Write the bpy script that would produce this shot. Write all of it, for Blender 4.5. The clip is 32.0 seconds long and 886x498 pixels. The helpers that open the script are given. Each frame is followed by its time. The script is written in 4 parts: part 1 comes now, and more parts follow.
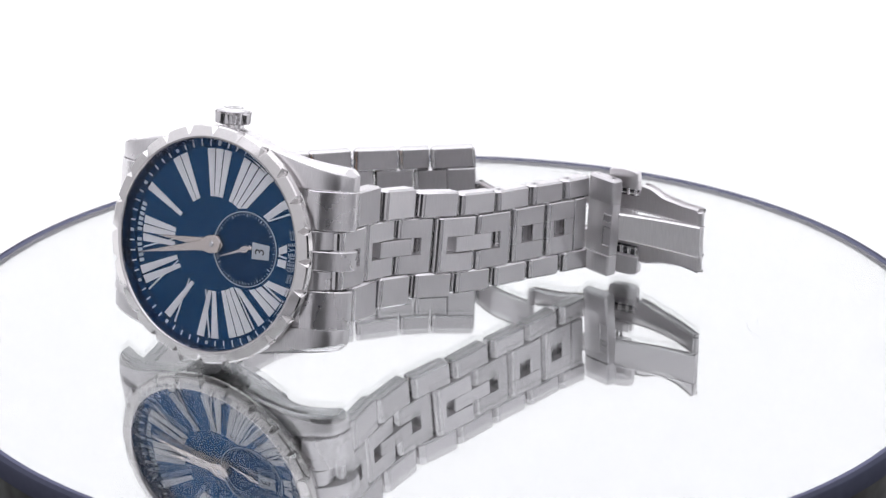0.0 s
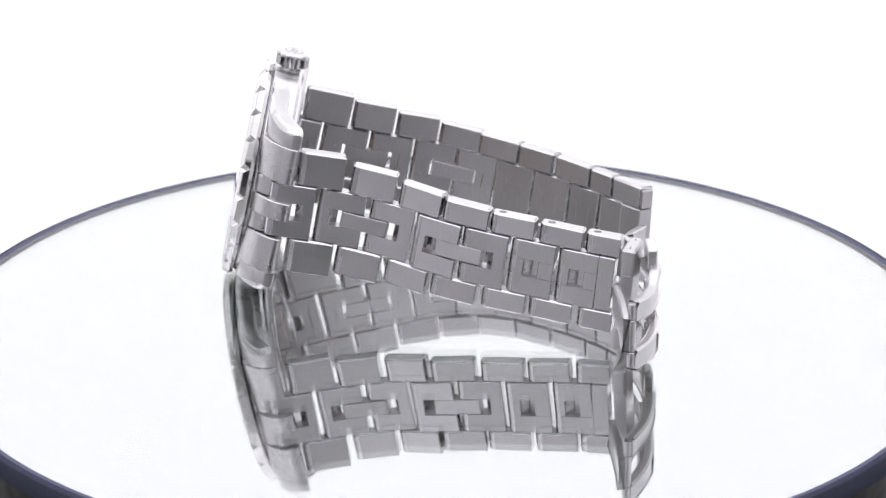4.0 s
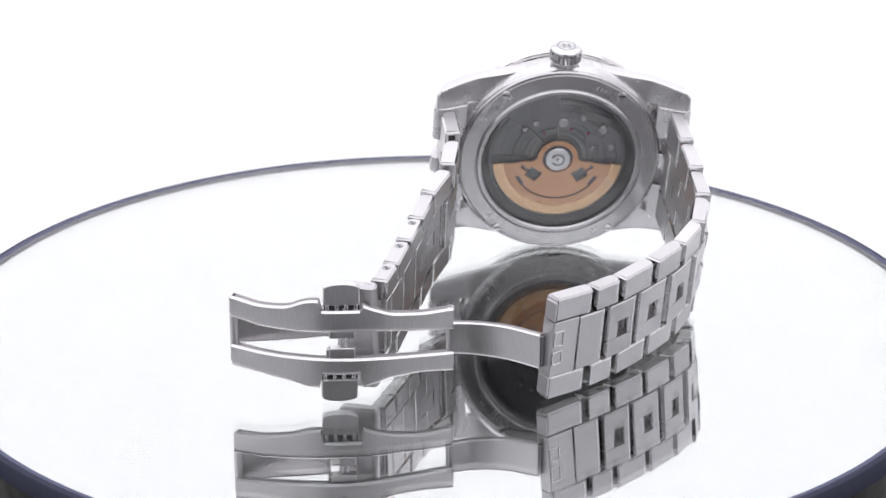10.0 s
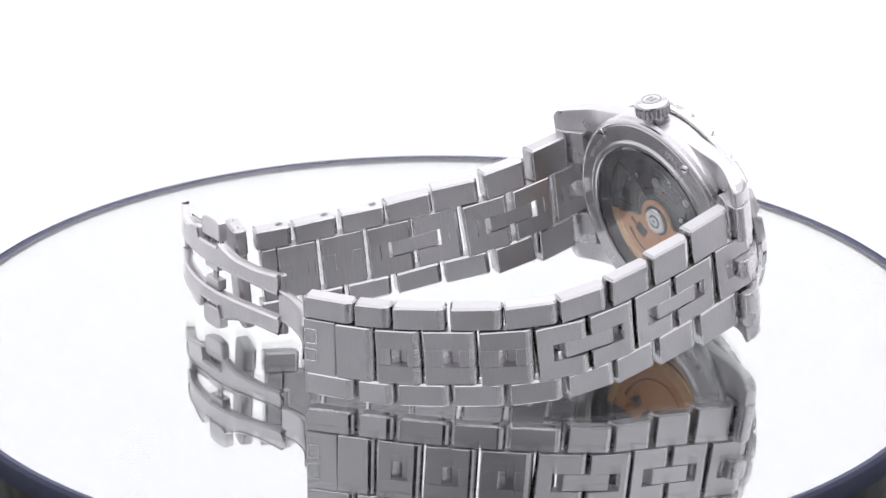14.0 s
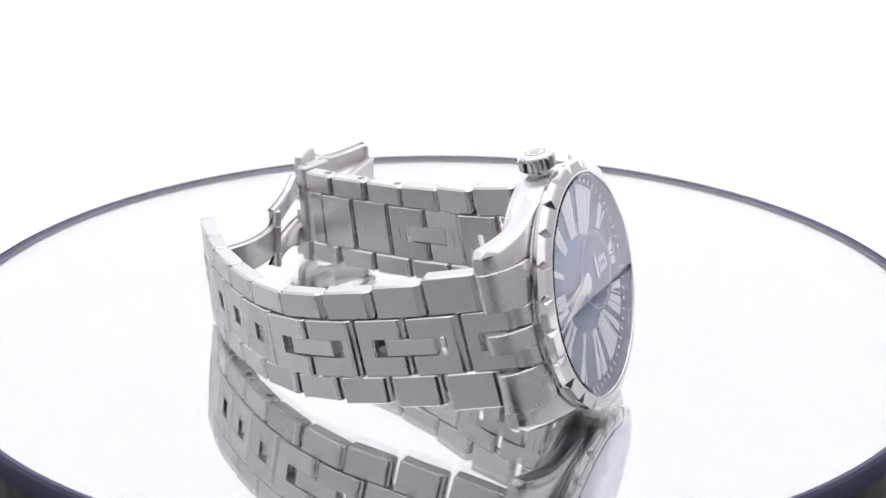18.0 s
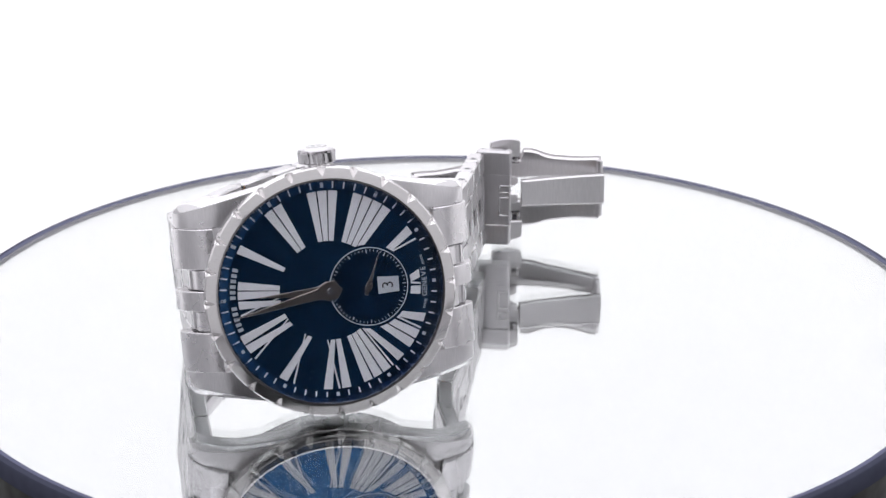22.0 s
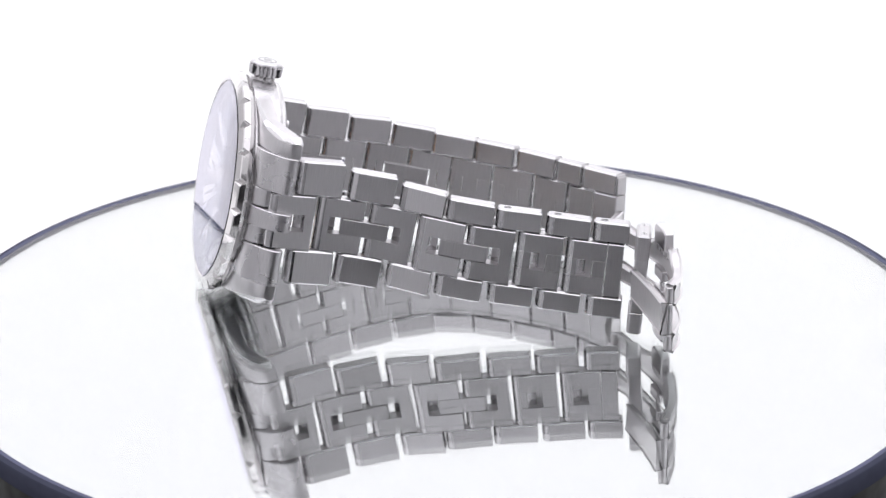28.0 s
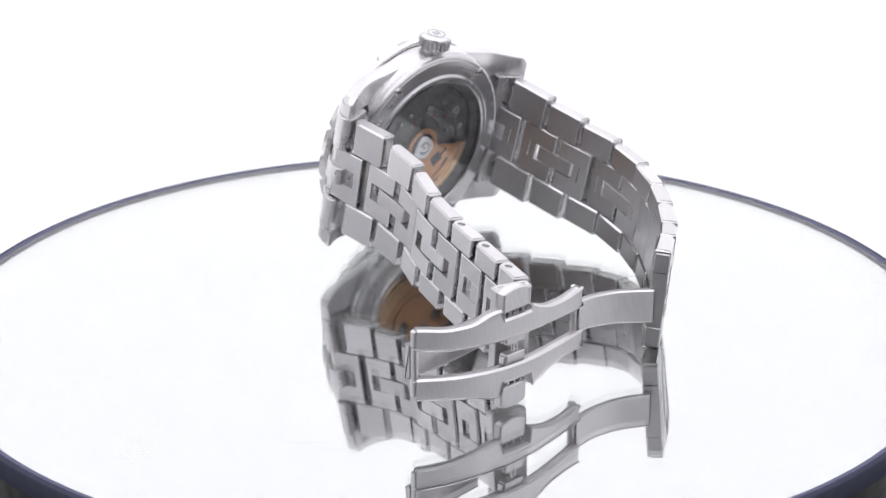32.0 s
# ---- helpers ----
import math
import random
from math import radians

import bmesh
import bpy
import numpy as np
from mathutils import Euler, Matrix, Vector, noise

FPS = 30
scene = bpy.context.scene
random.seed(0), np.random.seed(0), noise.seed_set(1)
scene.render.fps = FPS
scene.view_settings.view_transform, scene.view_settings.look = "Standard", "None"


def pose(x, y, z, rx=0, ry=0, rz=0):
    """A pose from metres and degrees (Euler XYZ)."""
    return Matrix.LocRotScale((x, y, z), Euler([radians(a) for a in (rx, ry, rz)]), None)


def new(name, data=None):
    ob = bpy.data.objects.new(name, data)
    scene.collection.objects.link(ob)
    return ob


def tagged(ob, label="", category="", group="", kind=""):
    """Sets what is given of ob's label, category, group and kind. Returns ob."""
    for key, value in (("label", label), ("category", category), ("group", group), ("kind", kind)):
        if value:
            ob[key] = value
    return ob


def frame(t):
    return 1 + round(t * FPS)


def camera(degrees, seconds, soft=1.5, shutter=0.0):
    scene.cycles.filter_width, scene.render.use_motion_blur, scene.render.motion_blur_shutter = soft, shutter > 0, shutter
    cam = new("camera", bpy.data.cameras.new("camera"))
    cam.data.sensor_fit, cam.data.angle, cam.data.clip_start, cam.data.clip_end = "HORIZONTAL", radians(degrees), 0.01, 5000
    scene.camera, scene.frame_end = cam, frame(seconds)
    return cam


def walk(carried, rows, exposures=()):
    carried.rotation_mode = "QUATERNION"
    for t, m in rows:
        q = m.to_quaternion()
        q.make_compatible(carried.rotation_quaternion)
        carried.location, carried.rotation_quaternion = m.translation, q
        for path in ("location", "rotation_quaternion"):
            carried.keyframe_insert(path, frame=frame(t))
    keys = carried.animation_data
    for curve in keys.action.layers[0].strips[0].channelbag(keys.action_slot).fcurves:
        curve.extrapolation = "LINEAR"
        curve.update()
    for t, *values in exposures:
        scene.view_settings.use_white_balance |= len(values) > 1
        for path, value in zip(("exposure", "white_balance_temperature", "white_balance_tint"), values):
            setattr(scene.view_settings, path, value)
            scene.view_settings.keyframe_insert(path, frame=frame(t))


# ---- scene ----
# ---------------------------------------------------------------- camera
cam = camera(21.51, 32.0, soft=1.3)
EYE = pose(0.0, -0.4015, 0.16877, 90 - 21.06, 0, -0.06) @ pose(0, 0, 0, 0, 0, 0.10)
walk(cam, [(0.0, EYE), (32.0, EYE)])
cam.data.dof.use_dof = True
cam.data.dof.focus_distance = 0.410
cam.data.dof.aperture_fstop = 38.0

# ---------------------------------------------------------------- light
world = bpy.data.worlds.new("studio")
scene.world = world
world.use_nodes = True
world.node_tree.nodes["Background"].inputs[0].default_value = (0.9, 0.92, 1.0, 1)
world.node_tree.nodes["Background"].inputs[1].default_value = 0.02
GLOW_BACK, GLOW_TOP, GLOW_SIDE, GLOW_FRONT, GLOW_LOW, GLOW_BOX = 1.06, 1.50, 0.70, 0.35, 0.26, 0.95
scene.view_settings.exposure = 0.0
# light runs many times between steel, glass and silver
scene.cycles.max_bounces, scene.cycles.glossy_bounces, scene.cycles.transmission_bounces = 20, 9, 14

MM = 0.001


# ---------------------------------------------------------------- materials
def material(name, base=(0.8, 0.8, 0.8), rough=0.5, metal=0.0, grain=None, bump=0.0, tint=0.0, spec=0.5, coat=0.0, wear=0.3):
    """A principled surface; grain is the stretch of the brushing in object space, per metre."""
    m = bpy.data.materials.new(name)
    m.use_nodes = True
    nt = m.node_tree
    b = nt.nodes["Principled BSDF"]
    b.inputs["Base Color"].default_value = (*base, 1)
    b.inputs["Roughness"].default_value = rough
    b.inputs["Metallic"].default_value = metal
    b.inputs["Specular IOR Level"].default_value = spec
    b.inputs["Coat Weight"].default_value = coat
    if grain:
        tc = nt.nodes.new("ShaderNodeTexCoord")
        mp = nt.nodes.new("ShaderNodeMapping")
        mp.inputs["Scale"].default_value = grain
        nt.links.new(tc.outputs["Object"], mp.inputs["Vector"])
        fine = nt.nodes.new("ShaderNodeTexNoise")
        fine.inputs["Scale"].default_value = 1.0
        fine.inputs["Detail"].default_value = 2.0
        nt.links.new(mp.outputs["Vector"], fine.inputs["Vector"])
        wide = nt.nodes.new("ShaderNodeTexNoise")
        wide.inputs["Scale"].default_value = 260.0
        wide.inputs["Detail"].default_value = 3.0
        nt.links.new(tc.outputs["Object"], wide.inputs["Vector"])
        r = nt.nodes.new("ShaderNodeMapRange")
        r.inputs["To Min"].default_value = rough * (1 - wear * 0.83)
        r.inputs["To Max"].default_value = rough * (1 + wear)
        nt.links.new(wide.outputs["Fac"], r.inputs["Value"])
        nt.links.new(r.outputs["Result"], b.inputs["Roughness"])
        if tint:
            mix = nt.nodes.new("ShaderNodeMix")
            mix.data_type = "RGBA"
            mix.inputs["A"].default_value = (*[c * (1 - tint) for c in base], 1)
            mix.inputs["B"].default_value = (*[min(1, c * (1 + tint)) for c in base], 1)
            nt.links.new(fine.outputs["Fac"], mix.inputs["Factor"])
            nt.links.new(mix.outputs["Result"], b.inputs["Base Color"])
        if bump:
            bp = nt.nodes.new("ShaderNodeBump")
            bp.inputs["Strength"].default_value = bump
            bp.inputs["Distance"].default_value = 0.00005
            nt.links.new(fine.outputs["Fac"], bp.inputs["Height"])
            nt.links.new(bp.outputs["Normal"], b.inputs["Normal"])
    return m


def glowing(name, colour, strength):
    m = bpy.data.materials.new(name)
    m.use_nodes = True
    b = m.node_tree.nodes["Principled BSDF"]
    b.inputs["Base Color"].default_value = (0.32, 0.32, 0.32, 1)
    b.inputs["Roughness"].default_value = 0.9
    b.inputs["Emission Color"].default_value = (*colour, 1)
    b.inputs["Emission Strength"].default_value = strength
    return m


def clear(name, colour, ior=1.5, rough=0.0):
    m = bpy.data.materials.new(name)
    m.use_nodes = True
    b = m.node_tree.nodes["Principled BSDF"]
    b.inputs["Base Color"].default_value = (*colour, 1)
    b.inputs["Roughness"].default_value = rough
    b.inputs["IOR"].default_value = ior
    b.inputs["Transmission Weight"].default_value = 1.0
    return m


def uneven(m, amount=0.12):
    """Pieces that differ a little in tone and gloss from one another."""
    nt = m.node_tree
    b = nt.nodes["Principled BSDF"]
    info = nt.nodes.new("ShaderNodeObjectInfo")
    r = nt.nodes.new("ShaderNodeMapRange")
    r.inputs["To Min"].default_value = 1 - amount
    r.inputs["To Max"].default_value = 1 + amount * 0.6
    nt.links.new(info.outputs["Random"], r.inputs["Value"])
    mul = nt.nodes.new("ShaderNodeVectorMath")
    mul.operation = "SCALE"
    nt.links.new(b.inputs["Base Color"].links[0].from_socket, mul.inputs[0])
    nt.links.new(r.outputs["Result"], mul.inputs["Scale"])
    nt.links.new(mul.outputs[0], b.inputs["Base Color"])
    return m


def coated(name, colour, ior):
    """Clear crystal with an anti-glare coat, which lets its gloss rise late and steeply."""
    m = clear(name, colour, ior)
    nt = m.node_tree
    b = nt.nodes["Principled BSDF"]
    lw = nt.nodes.new("ShaderNodeLayerWeight")
    lw.inputs["Blend"].default_value = 0.5
    power = nt.nodes.new("ShaderNodeMath")
    power.operation = "POWER"
    power.inputs[1].default_value = 4.4
    nt.links.new(lw.outputs["Facing"], power.inputs[0])
    gloss = nt.nodes.new("ShaderNodeBsdfGlossy")
    gloss.inputs["Color"].default_value = (0.93, 0.91, 1.0, 1)
    gloss.inputs["Roughness"].default_value = 0.02
    mix = nt.nodes.new("ShaderNodeMixShader")
    nt.links.new(power.outputs[0], mix.inputs[0])
    nt.links.new(b.outputs[0], mix.inputs[1])
    nt.links.new(gloss.outputs[0], mix.inputs[2])
    nt.links.new(mix.outputs[0], nt.nodes["Material Output"].inputs[0])
    return m


def sunray(m, amount=0.6):
    """Brushing that runs out from the middle of the part."""
    nt = m.node_tree
    b = nt.nodes["Principled BSDF"]
    t = nt.nodes.new("ShaderNodeTangent")
    t.direction_type = "RADIAL"
    t.axis = "Z"
    b.inputs["Anisotropic"].default_value = amount
    nt.links.new(t.outputs["Tangent"], b.inputs["Tangent"])
    return m


STEEL = (0.67, 0.656, 0.667)
BRUSHED = material("brushed steel", STEEL, 0.27, 1.0, (9000, 500, 9000), 0.0, 0.16)
BRUSHED_LONG = uneven(material("satin steel of the links", STEEL, 0.39, 1.0, (11000, 11000, 300), 0.0, 0.18))
SATIN_CASE = material("satin steel of the case", STEEL, 0.29, 1.0, (11000, 600, 11000), 0.0, 0.16)
CASE_FLANK = material("fine polished case steel", (0.66, 0.65, 0.657), 0.26, 1.0, (11000, 11000, 700), 0.0, 0.08)
BACK_STEEL = sunray(material("turned steel of the case back", (0.58, 0.57, 0.577), 0.24, 1.0, (900, 900, 900), 0.0, 0.06), 0.5)
CROWN_STEEL = material("polished crown steel", (0.66, 0.65, 0.66), 0.12, 1.0, (900, 900, 900), 0.0, 0.04)
POLISHED = material("polished steel", (0.72, 0.71, 0.715), 0.07, 1.0, (600, 600, 600), 0.0, 0.02)
BEZEL = material("polished bezel steel", (0.69, 0.675, 0.672), 0.11, 1.0, (1500, 1500, 1500), 0.0, 0.04)
EDGE_STEEL = material("polished link flanks", (0.62, 0.61, 0.617), 0.12, 1.0, (700, 700, 700), 0.0, 0.03)
BLADE = material("brushed clasp steel", (0.72, 0.705, 0.712), 0.32, 1.0, (12000, 12000, 500), 0.0, 0.19)
DARK_STEEL = material("dark joint steel", (0.30, 0.30, 0.31), 0.3, 1.0, (900, 900, 900), 0.0, 0.05)
DIAL = sunray(material("sunray blue lacquer", (0.013, 0.068, 0.165), 0.20, 0.9, (900, 900, 900), 0.0, 0.03, wear=0.02))
TRACK = sunray(material("blue minute track", (0.010, 0.048, 0.122), 0.20, 0.9, (900, 900, 900), 0.0, 0.03, wear=0.02))
WHITE = material("white printed enamel", (0.92, 0.925, 0.94), 0.45, 0.0, (3000, 3000, 3000), 0.05, 0.03)
PRINT = material("pale grey print", (0.62, 0.66, 0.70), 0.5, 0.0, (3000, 3000, 3000), 0.0, 0.05)
INK = material("black date ink", (0.02, 0.022, 0.03), 0.5, 0.0, (3000, 3000, 3000), 0.0, 0.1)
HAND = material("polished rose gold of the hands", (0.76, 0.69, 0.64), 0.13, 1.0, (20000, 1200, 1200), 0.06, 0.05)
GOLD = material("rose gold rotor", (0.74, 0.40, 0.215), 0.34, 1.0, (1400, 1400, 1400), 0.02, 0.05)
GOLD_BRIGHT = material("polished gold rim of the rotor", (0.82, 0.53, 0.30), 0.24, 1.0, (1500, 1500, 1500), 0.0, 0.06)
PLAIN_SCREW = material("grey screw steel", (0.40, 0.40, 0.41), 0.22, 1.0, (900, 900, 900), 0.0, 0.1)
MOVEMENT = material("grey rhodium bridge", (0.19, 0.19, 0.195), 0.30, 1.0, (2600, 2600, 2600), 0.10, 0.15)
LEVER = material("grey lever steel", (0.20, 0.20, 0.205), 0.33, 1.0, (900, 900, 900), 0.0, 0.1)
BLACK_RING = material("black movement ring", (0.07, 0.07, 0.073), 0.35, 0.5, (1200, 1200, 1200), 0.0, 0.2)
RUBY = material("ruby jewel", (0.30, 0.03, 0.12), 0.15, 0.0, (900, 900, 900), 0.0, 0.1, coat=0.6)
SAPPHIRE = coated("coated sapphire crystal", (0.98, 0.985, 1.0), 1.22)
BACK_GLASS = clear("plain sapphire of the case back", (0.97, 0.975, 0.98), 1.6)
FLOAT_GLASS = clear("float glass", (0.968, 0.98, 0.963), 1.5)
EDGE_GLASS = material("dark ground glass edge", (0.060, 0.064, 0.092), 0.8, 0.0, (500, 500, 500), 0.0, 0.1, spec=0.0)
BEVEL_GLASS = material("matte grey bevel and edge tone", (0.13, 0.136, 0.20), 0.8, 0.0, (500, 500, 500), 0.0, 0.1, spec=0.0)
SILVER = material("silver mirror backing", (0.665, 0.668, 0.687), 0.012, 1.0, (30, 30, 30), 0.0, 0.01)
BLACK_PLASTIC = material("black moulded plastic", (0.012, 0.013, 0.012), 0.6, 0.0, (700, 700, 700), 0.05, 0.2, spec=0.25)
TABLE = glowing("white table with added glow", (0.975, 0.965, 1.0), 0.75)
BACKDROP = glowing("glowing white backdrop", (0.97, 0.958, 1.0), GLOW_BACK)
DIFFUSER_TOP = glowing("lit top diffuser cloth", (0.95, 0.936, 1.0), GLOW_TOP)
DIFFUSER_SIDE = glowing("lit side diffuser cloth", (0.95, 0.936, 1.0), GLOW_SIDE)
LIGHT_BOX = glowing("lit front light box", (0.95, 0.936, 1.0), GLOW_BOX)
DIFFUSER_LOW = glowing("weak-glow lower side panel", (0.95, 0.936, 1.0), GLOW_LOW)
DIFFUSER_FRONT = glowing("lit front cloth", (0.95, 0.936, 1.0), GLOW_FRONT)
DARK_WALL = material("dark grey studio wall", (0.15, 0.15, 0.157), 0.8, 0.0, (8, 8, 8), 0.05, 0.15)
UNSEEN_GROUND = material("grey unseen ground", (0.34, 0.34, 0.345), 0.7, 0.0, (8, 8, 8), 0.05, 0.1)
SCRATCH = material("fine scratch", (0.55, 0.57, 0.58), 0.5, 0.0, (900, 900, 900), 0.0, 0.1)


# ---------------------------------------------------------------- mesh tools (millimetres)
def finish(name, bm, mat, angle=10.5, flank=None):
    """A mesh in metres. flank: the material of the ends and bevels."""
    bmesh.ops.recalc_face_normals(bm, faces=bm.faces)
    if flank:
        for f in bm.faces:
            f.normal_update()
            f.material_index = 0 if abs(f.normal.y) > 0.996 or abs(f.normal.z) > 0.97 else 1
        for e in bm.edges:
            two = e.link_faces
            e.smooth = len(two) == 2 and two[0].material_index == two[1].material_index and e.calc_face_angle(0) < radians(angle)
    for v in bm.verts:
        v.co *= MM
    me = bpy.data.meshes.new(name)
    bm.to_mesh(me)
    bm.free()
    me.materials.append(mat)
    if flank:
        me.materials.append(flank)
    for f in me.polygons:
        f.use_smooth = True
    if not flank:
        me.set_sharp_from_angle(angle=radians(angle))
    return me


def part(name, bm, mat, parent, label="", m=None, angle=10.5, flank=None):
    """Links a bmesh, or a mesh made before, as one object under a thing or a part."""
    me = bm if isinstance(bm, bpy.types.Mesh) else finish(name, bm, mat, angle, flank)
    ob = new(name, me)
    ob.parent = parent
    if m is not None:
        ob.matrix_local = m
    return tagged(ob, label)


def inset(pts, d):
    """A closed polygon, counter-clockwise, drawn in by d."""
    out, n = [], len(pts)
    for i in range(n):
        a, b, c = Vector(pts[i - 1]), Vector(pts[i]), Vector(pts[(i + 1) % n])
        e, f = (b - a).normalized(), (c - b).normalized()
        n1, n2 = Vector((-e.y, e.x)), Vector((-f.y, f.x))
        k = max(0.35, 1 + n1.dot(n2))
        p = b + (n1 + n2) * (d / k)
        out.append((p.x, p.y))
    return out


def prism(bm, pts, lo, hi, bevel=(0.0, 0.0), to=lambda a, b, c: (a, b, c)):
    """A polygon (a, b) drawn out along c from lo to hi, with bevelled ends."""
    area = sum(pts[i - 1][0] * pts[i][1] - pts[i][0] * pts[i - 1][1] for i in range(len(pts)))
    if area < 0:
        pts = pts[::-1]
    rings = []
    if bevel[0]:
        rings.append((inset(pts, bevel[0]), lo))
    rings.append((pts, lo + bevel[0]))
    rings.append((pts, hi - bevel[1]))
    if bevel[1]:
        rings.append((inset(pts, bevel[1]), hi))
    made = [[bm.verts.new(to(a, b, c)) for a, b in ring] for ring, c in rings]
    n = len(pts)
    for r0, r1 in zip(made, made[1:]):
        for i in range(n):
            bm.faces.new((r0[i], r0[(i + 1) % n], r1[(i + 1) % n], r1[i]))
    bm.faces.new(made[0][::-1])
    bm.faces.new(made[-1])
    return bm


def round_rect(a0, a1, b0, b1, r, n=4):
    """Counter-clockwise; r is the four radii from (a0, b0) round."""
    pts = []
    for (ca, cb, start), q in zip(((a0, b0, 180), (a1, b0, 270), (a1, b1, 0), (a0, b1, 90)), r):
        if q <= 0:
            pts.append((ca, cb))
            continue
        oa = ca + q if ca == a0 else ca - q
        ob_ = cb + q if cb == b0 else cb - q
        for k in range(n + 1):
            w = radians(start + 90 * k / n)
            pts.append((oa + q * math.cos(w), ob_ + q * math.sin(w)))
    return pts


def lathe(bm, prof, n=96, closed=False, a0=0.0, a1=360.0):
    """Turns the profile (radius, height) about z."""
    full = abs(a1 - a0) >= 360
    cols = []
    for k in range(n if full else n + 1):
        w = radians(a0 + (a1 - a0) * k / n)
        cols.append([bm.verts.new((r * math.cos(w), r * math.sin(w), z)) for r, z in prof])
    m = len(prof)
    for k in range(len(cols) if full else len(cols) - 1):
        p, q = cols[k], cols[(k + 1) % len(cols)]
        for i in range(m if closed else m - 1):
            j = (i + 1) % m
            bm.faces.new((p[i], q[i], q[j], p[j]))
    if not full and closed:
        bm.faces.new(cols[0])
        bm.faces.new(cols[-1][::-1])
    return bm


def disc(bm, r, z, n=96):
    bm.faces.new([bm.verts.new((r * math.cos(2 * math.pi * k / n), r * math.sin(2 * math.pi * k / n), z)) for k in range(n)])
    return bm


def cyl(bm, r, lo, hi, bevel=0.15, n=36, to=lambda a, b, c: (a, b, c), at=(0, 0)):
    pts = [(at[0] + r * math.cos(2 * math.pi * k / n), at[1] + r * math.sin(2 * math.pi * k / n)) for k in range(n)]
    return prism(bm, pts, lo, hi, (bevel, bevel), to)


def B():
    return bmesh.new()


# ---------------------------------------------------------------- the studio: a lit tent round a mirror turntable
def sheet(name, corners, mat, label, thick=0.004):
    """A flat panel with thickness from four corners, in metres."""
    bm = B()
    c = [Vector(p) for p in corners]
    nrm = (c[1] - c[0]).cross(c[3] - c[0]).normalized() * thick
    lo = [bm.verts.new(p) for p in c]
    hi = [bm.verts.new(p - nrm) for p in c]
    bm.faces.new(lo)
    bm.faces.new(hi[::-1])
    for i in range(4):
        bm.faces.new((lo[i], hi[i], hi[(i + 1) % 4], lo[(i + 1) % 4]))
    bmesh.ops.recalc_face_normals(bm, faces=bm.faces)
    me = bpy.data.meshes.new(name)
    bm.to_mesh(me)
    bm.free()
    me.materials.append(mat)
    ob = new(name, me)
    return tagged(ob, label, kind="structure")


def build_studio():
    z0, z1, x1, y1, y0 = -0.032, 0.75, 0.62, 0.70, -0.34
    # glow added to the table so the ground stays white
    sheet("table", [(-x1, -0.03, z0), (x1, -0.03, z0), (x1, y1, z0), (-x1, y1, z0)], TABLE, "white table under the turntable, with an added glow")
    # unseen ground, its grey set to lighten reflections in the near links
    sheet("floor_room", [(-1.2, -1.2, z0 - 0.01), (1.2, -1.2, z0 - 0.01), (1.2, 1.0, z0 - 0.01), (-1.2, 1.0, z0 - 0.01)], UNSEEN_GROUND, "unseen grey ground whose reflection lightens the near links")
    # the backdrop's own glow stands in for lamps shining on it
    sheet("wall_back", [(-x1, y1, z0), (x1, y1, z0), (x1, y1, 0.56), (-x1, y1, 0.56)], BACKDROP, "plain white backdrop behind the turntable, glowing by itself")
    # unseen weaker panel above the backdrop keeps link tops from reflecting white
    sheet("wall_back_weaker", [(-x1, y1, 0.56), (x1, y1, 0.56), (x1, y1, z1), (-x1, y1, z1)], DIFFUSER_SIDE, "unseen panel above the backdrop with a weaker glow")
    # unseen lower side panels glow less so polished link ends reflect dark
    zl = 0.17
    for nm, x, turn_ in (("wall_left", -x1, 1), ("wall_right", x1, -1)):
        for part_nm, lo, hi, mat, what in ((nm, zl, z1, DIFFUSER_SIDE, "lit white upper cloth side of the photo tent"), (nm + "_low", z0, zl, DIFFUSER_LOW, "unseen lower side panel, glow cut for dark reflections")):
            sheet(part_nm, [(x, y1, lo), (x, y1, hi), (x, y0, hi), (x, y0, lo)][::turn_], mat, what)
    sheet("ceiling", [(-x1, y1, z1), (x1, y1, z1), (x1, y0, z1), (-x1, y0, z1)], DIFFUSER_TOP, "lit white diffuser cloth over the turntable")
    yf, zs = -0.345, 0.345
    for s, e, nm in ((-1, -0.085, "wall_cloth_left"), (1, 0.125, "wall_cloth_right")):
        sheet(nm, [(s * x1, yf, z0), (s * x1, yf, zs), (e, yf, zs), (e, yf, z0)][::s], DIFFUSER_FRONT, "softly lit front cloth of the photo tent")
    # unseen glowing panel ends the opening just above the lens, brightening bezel reflections
    sheet("wall_glow_over", [(-0.085, yf, 0.185), (-0.085, yf, zs), (0.125, yf, zs), (0.125, yf, 0.185)], DIFFUSER_FRONT, "unseen glowing panel above the lens opening, added for reflections")
    sheet("wall_cloth_top", [(-x1, yf, zs), (-x1, yf, z1), (x1, yf, z1), (x1, yf, zs)], LIGHT_BOX, "lit front diffuser cloth over the lens opening")
    # the dark room in which the tent stands open
    sheet("wall_front", [(-1.2, -1.2, z0), (-1.2, -1.2, 1.6), (1.2, -1.2, 1.6), (1.2, -1.2, z0)], DARK_WALL, "dark grey studio wall facing the tent")
    sheet("wall_room_left", [(-1.2, -1.2, z0), (-1.2, 1.0, z0), (-1.2, 1.0, 1.6), (-1.2, -1.2, 1.6)], DARK_WALL, "dark grey studio wall beside the tent")
    sheet("wall_room_right", [(1.2, -1.2, z0), (1.2, -1.2, 1.6), (1.2, 1.0, 1.6), (1.2, 1.0, z0)], DARK_WALL, "dark grey studio wall beside the tent")
    sheet("ceiling_room", [(-1.2, -1.2, 1.6), (-1.2, 1.0, 1.6), (1.2, 1.0, 1.6), (1.2, -1.2, 1.6)], DARK_WALL, "dark studio ceiling above the tent")


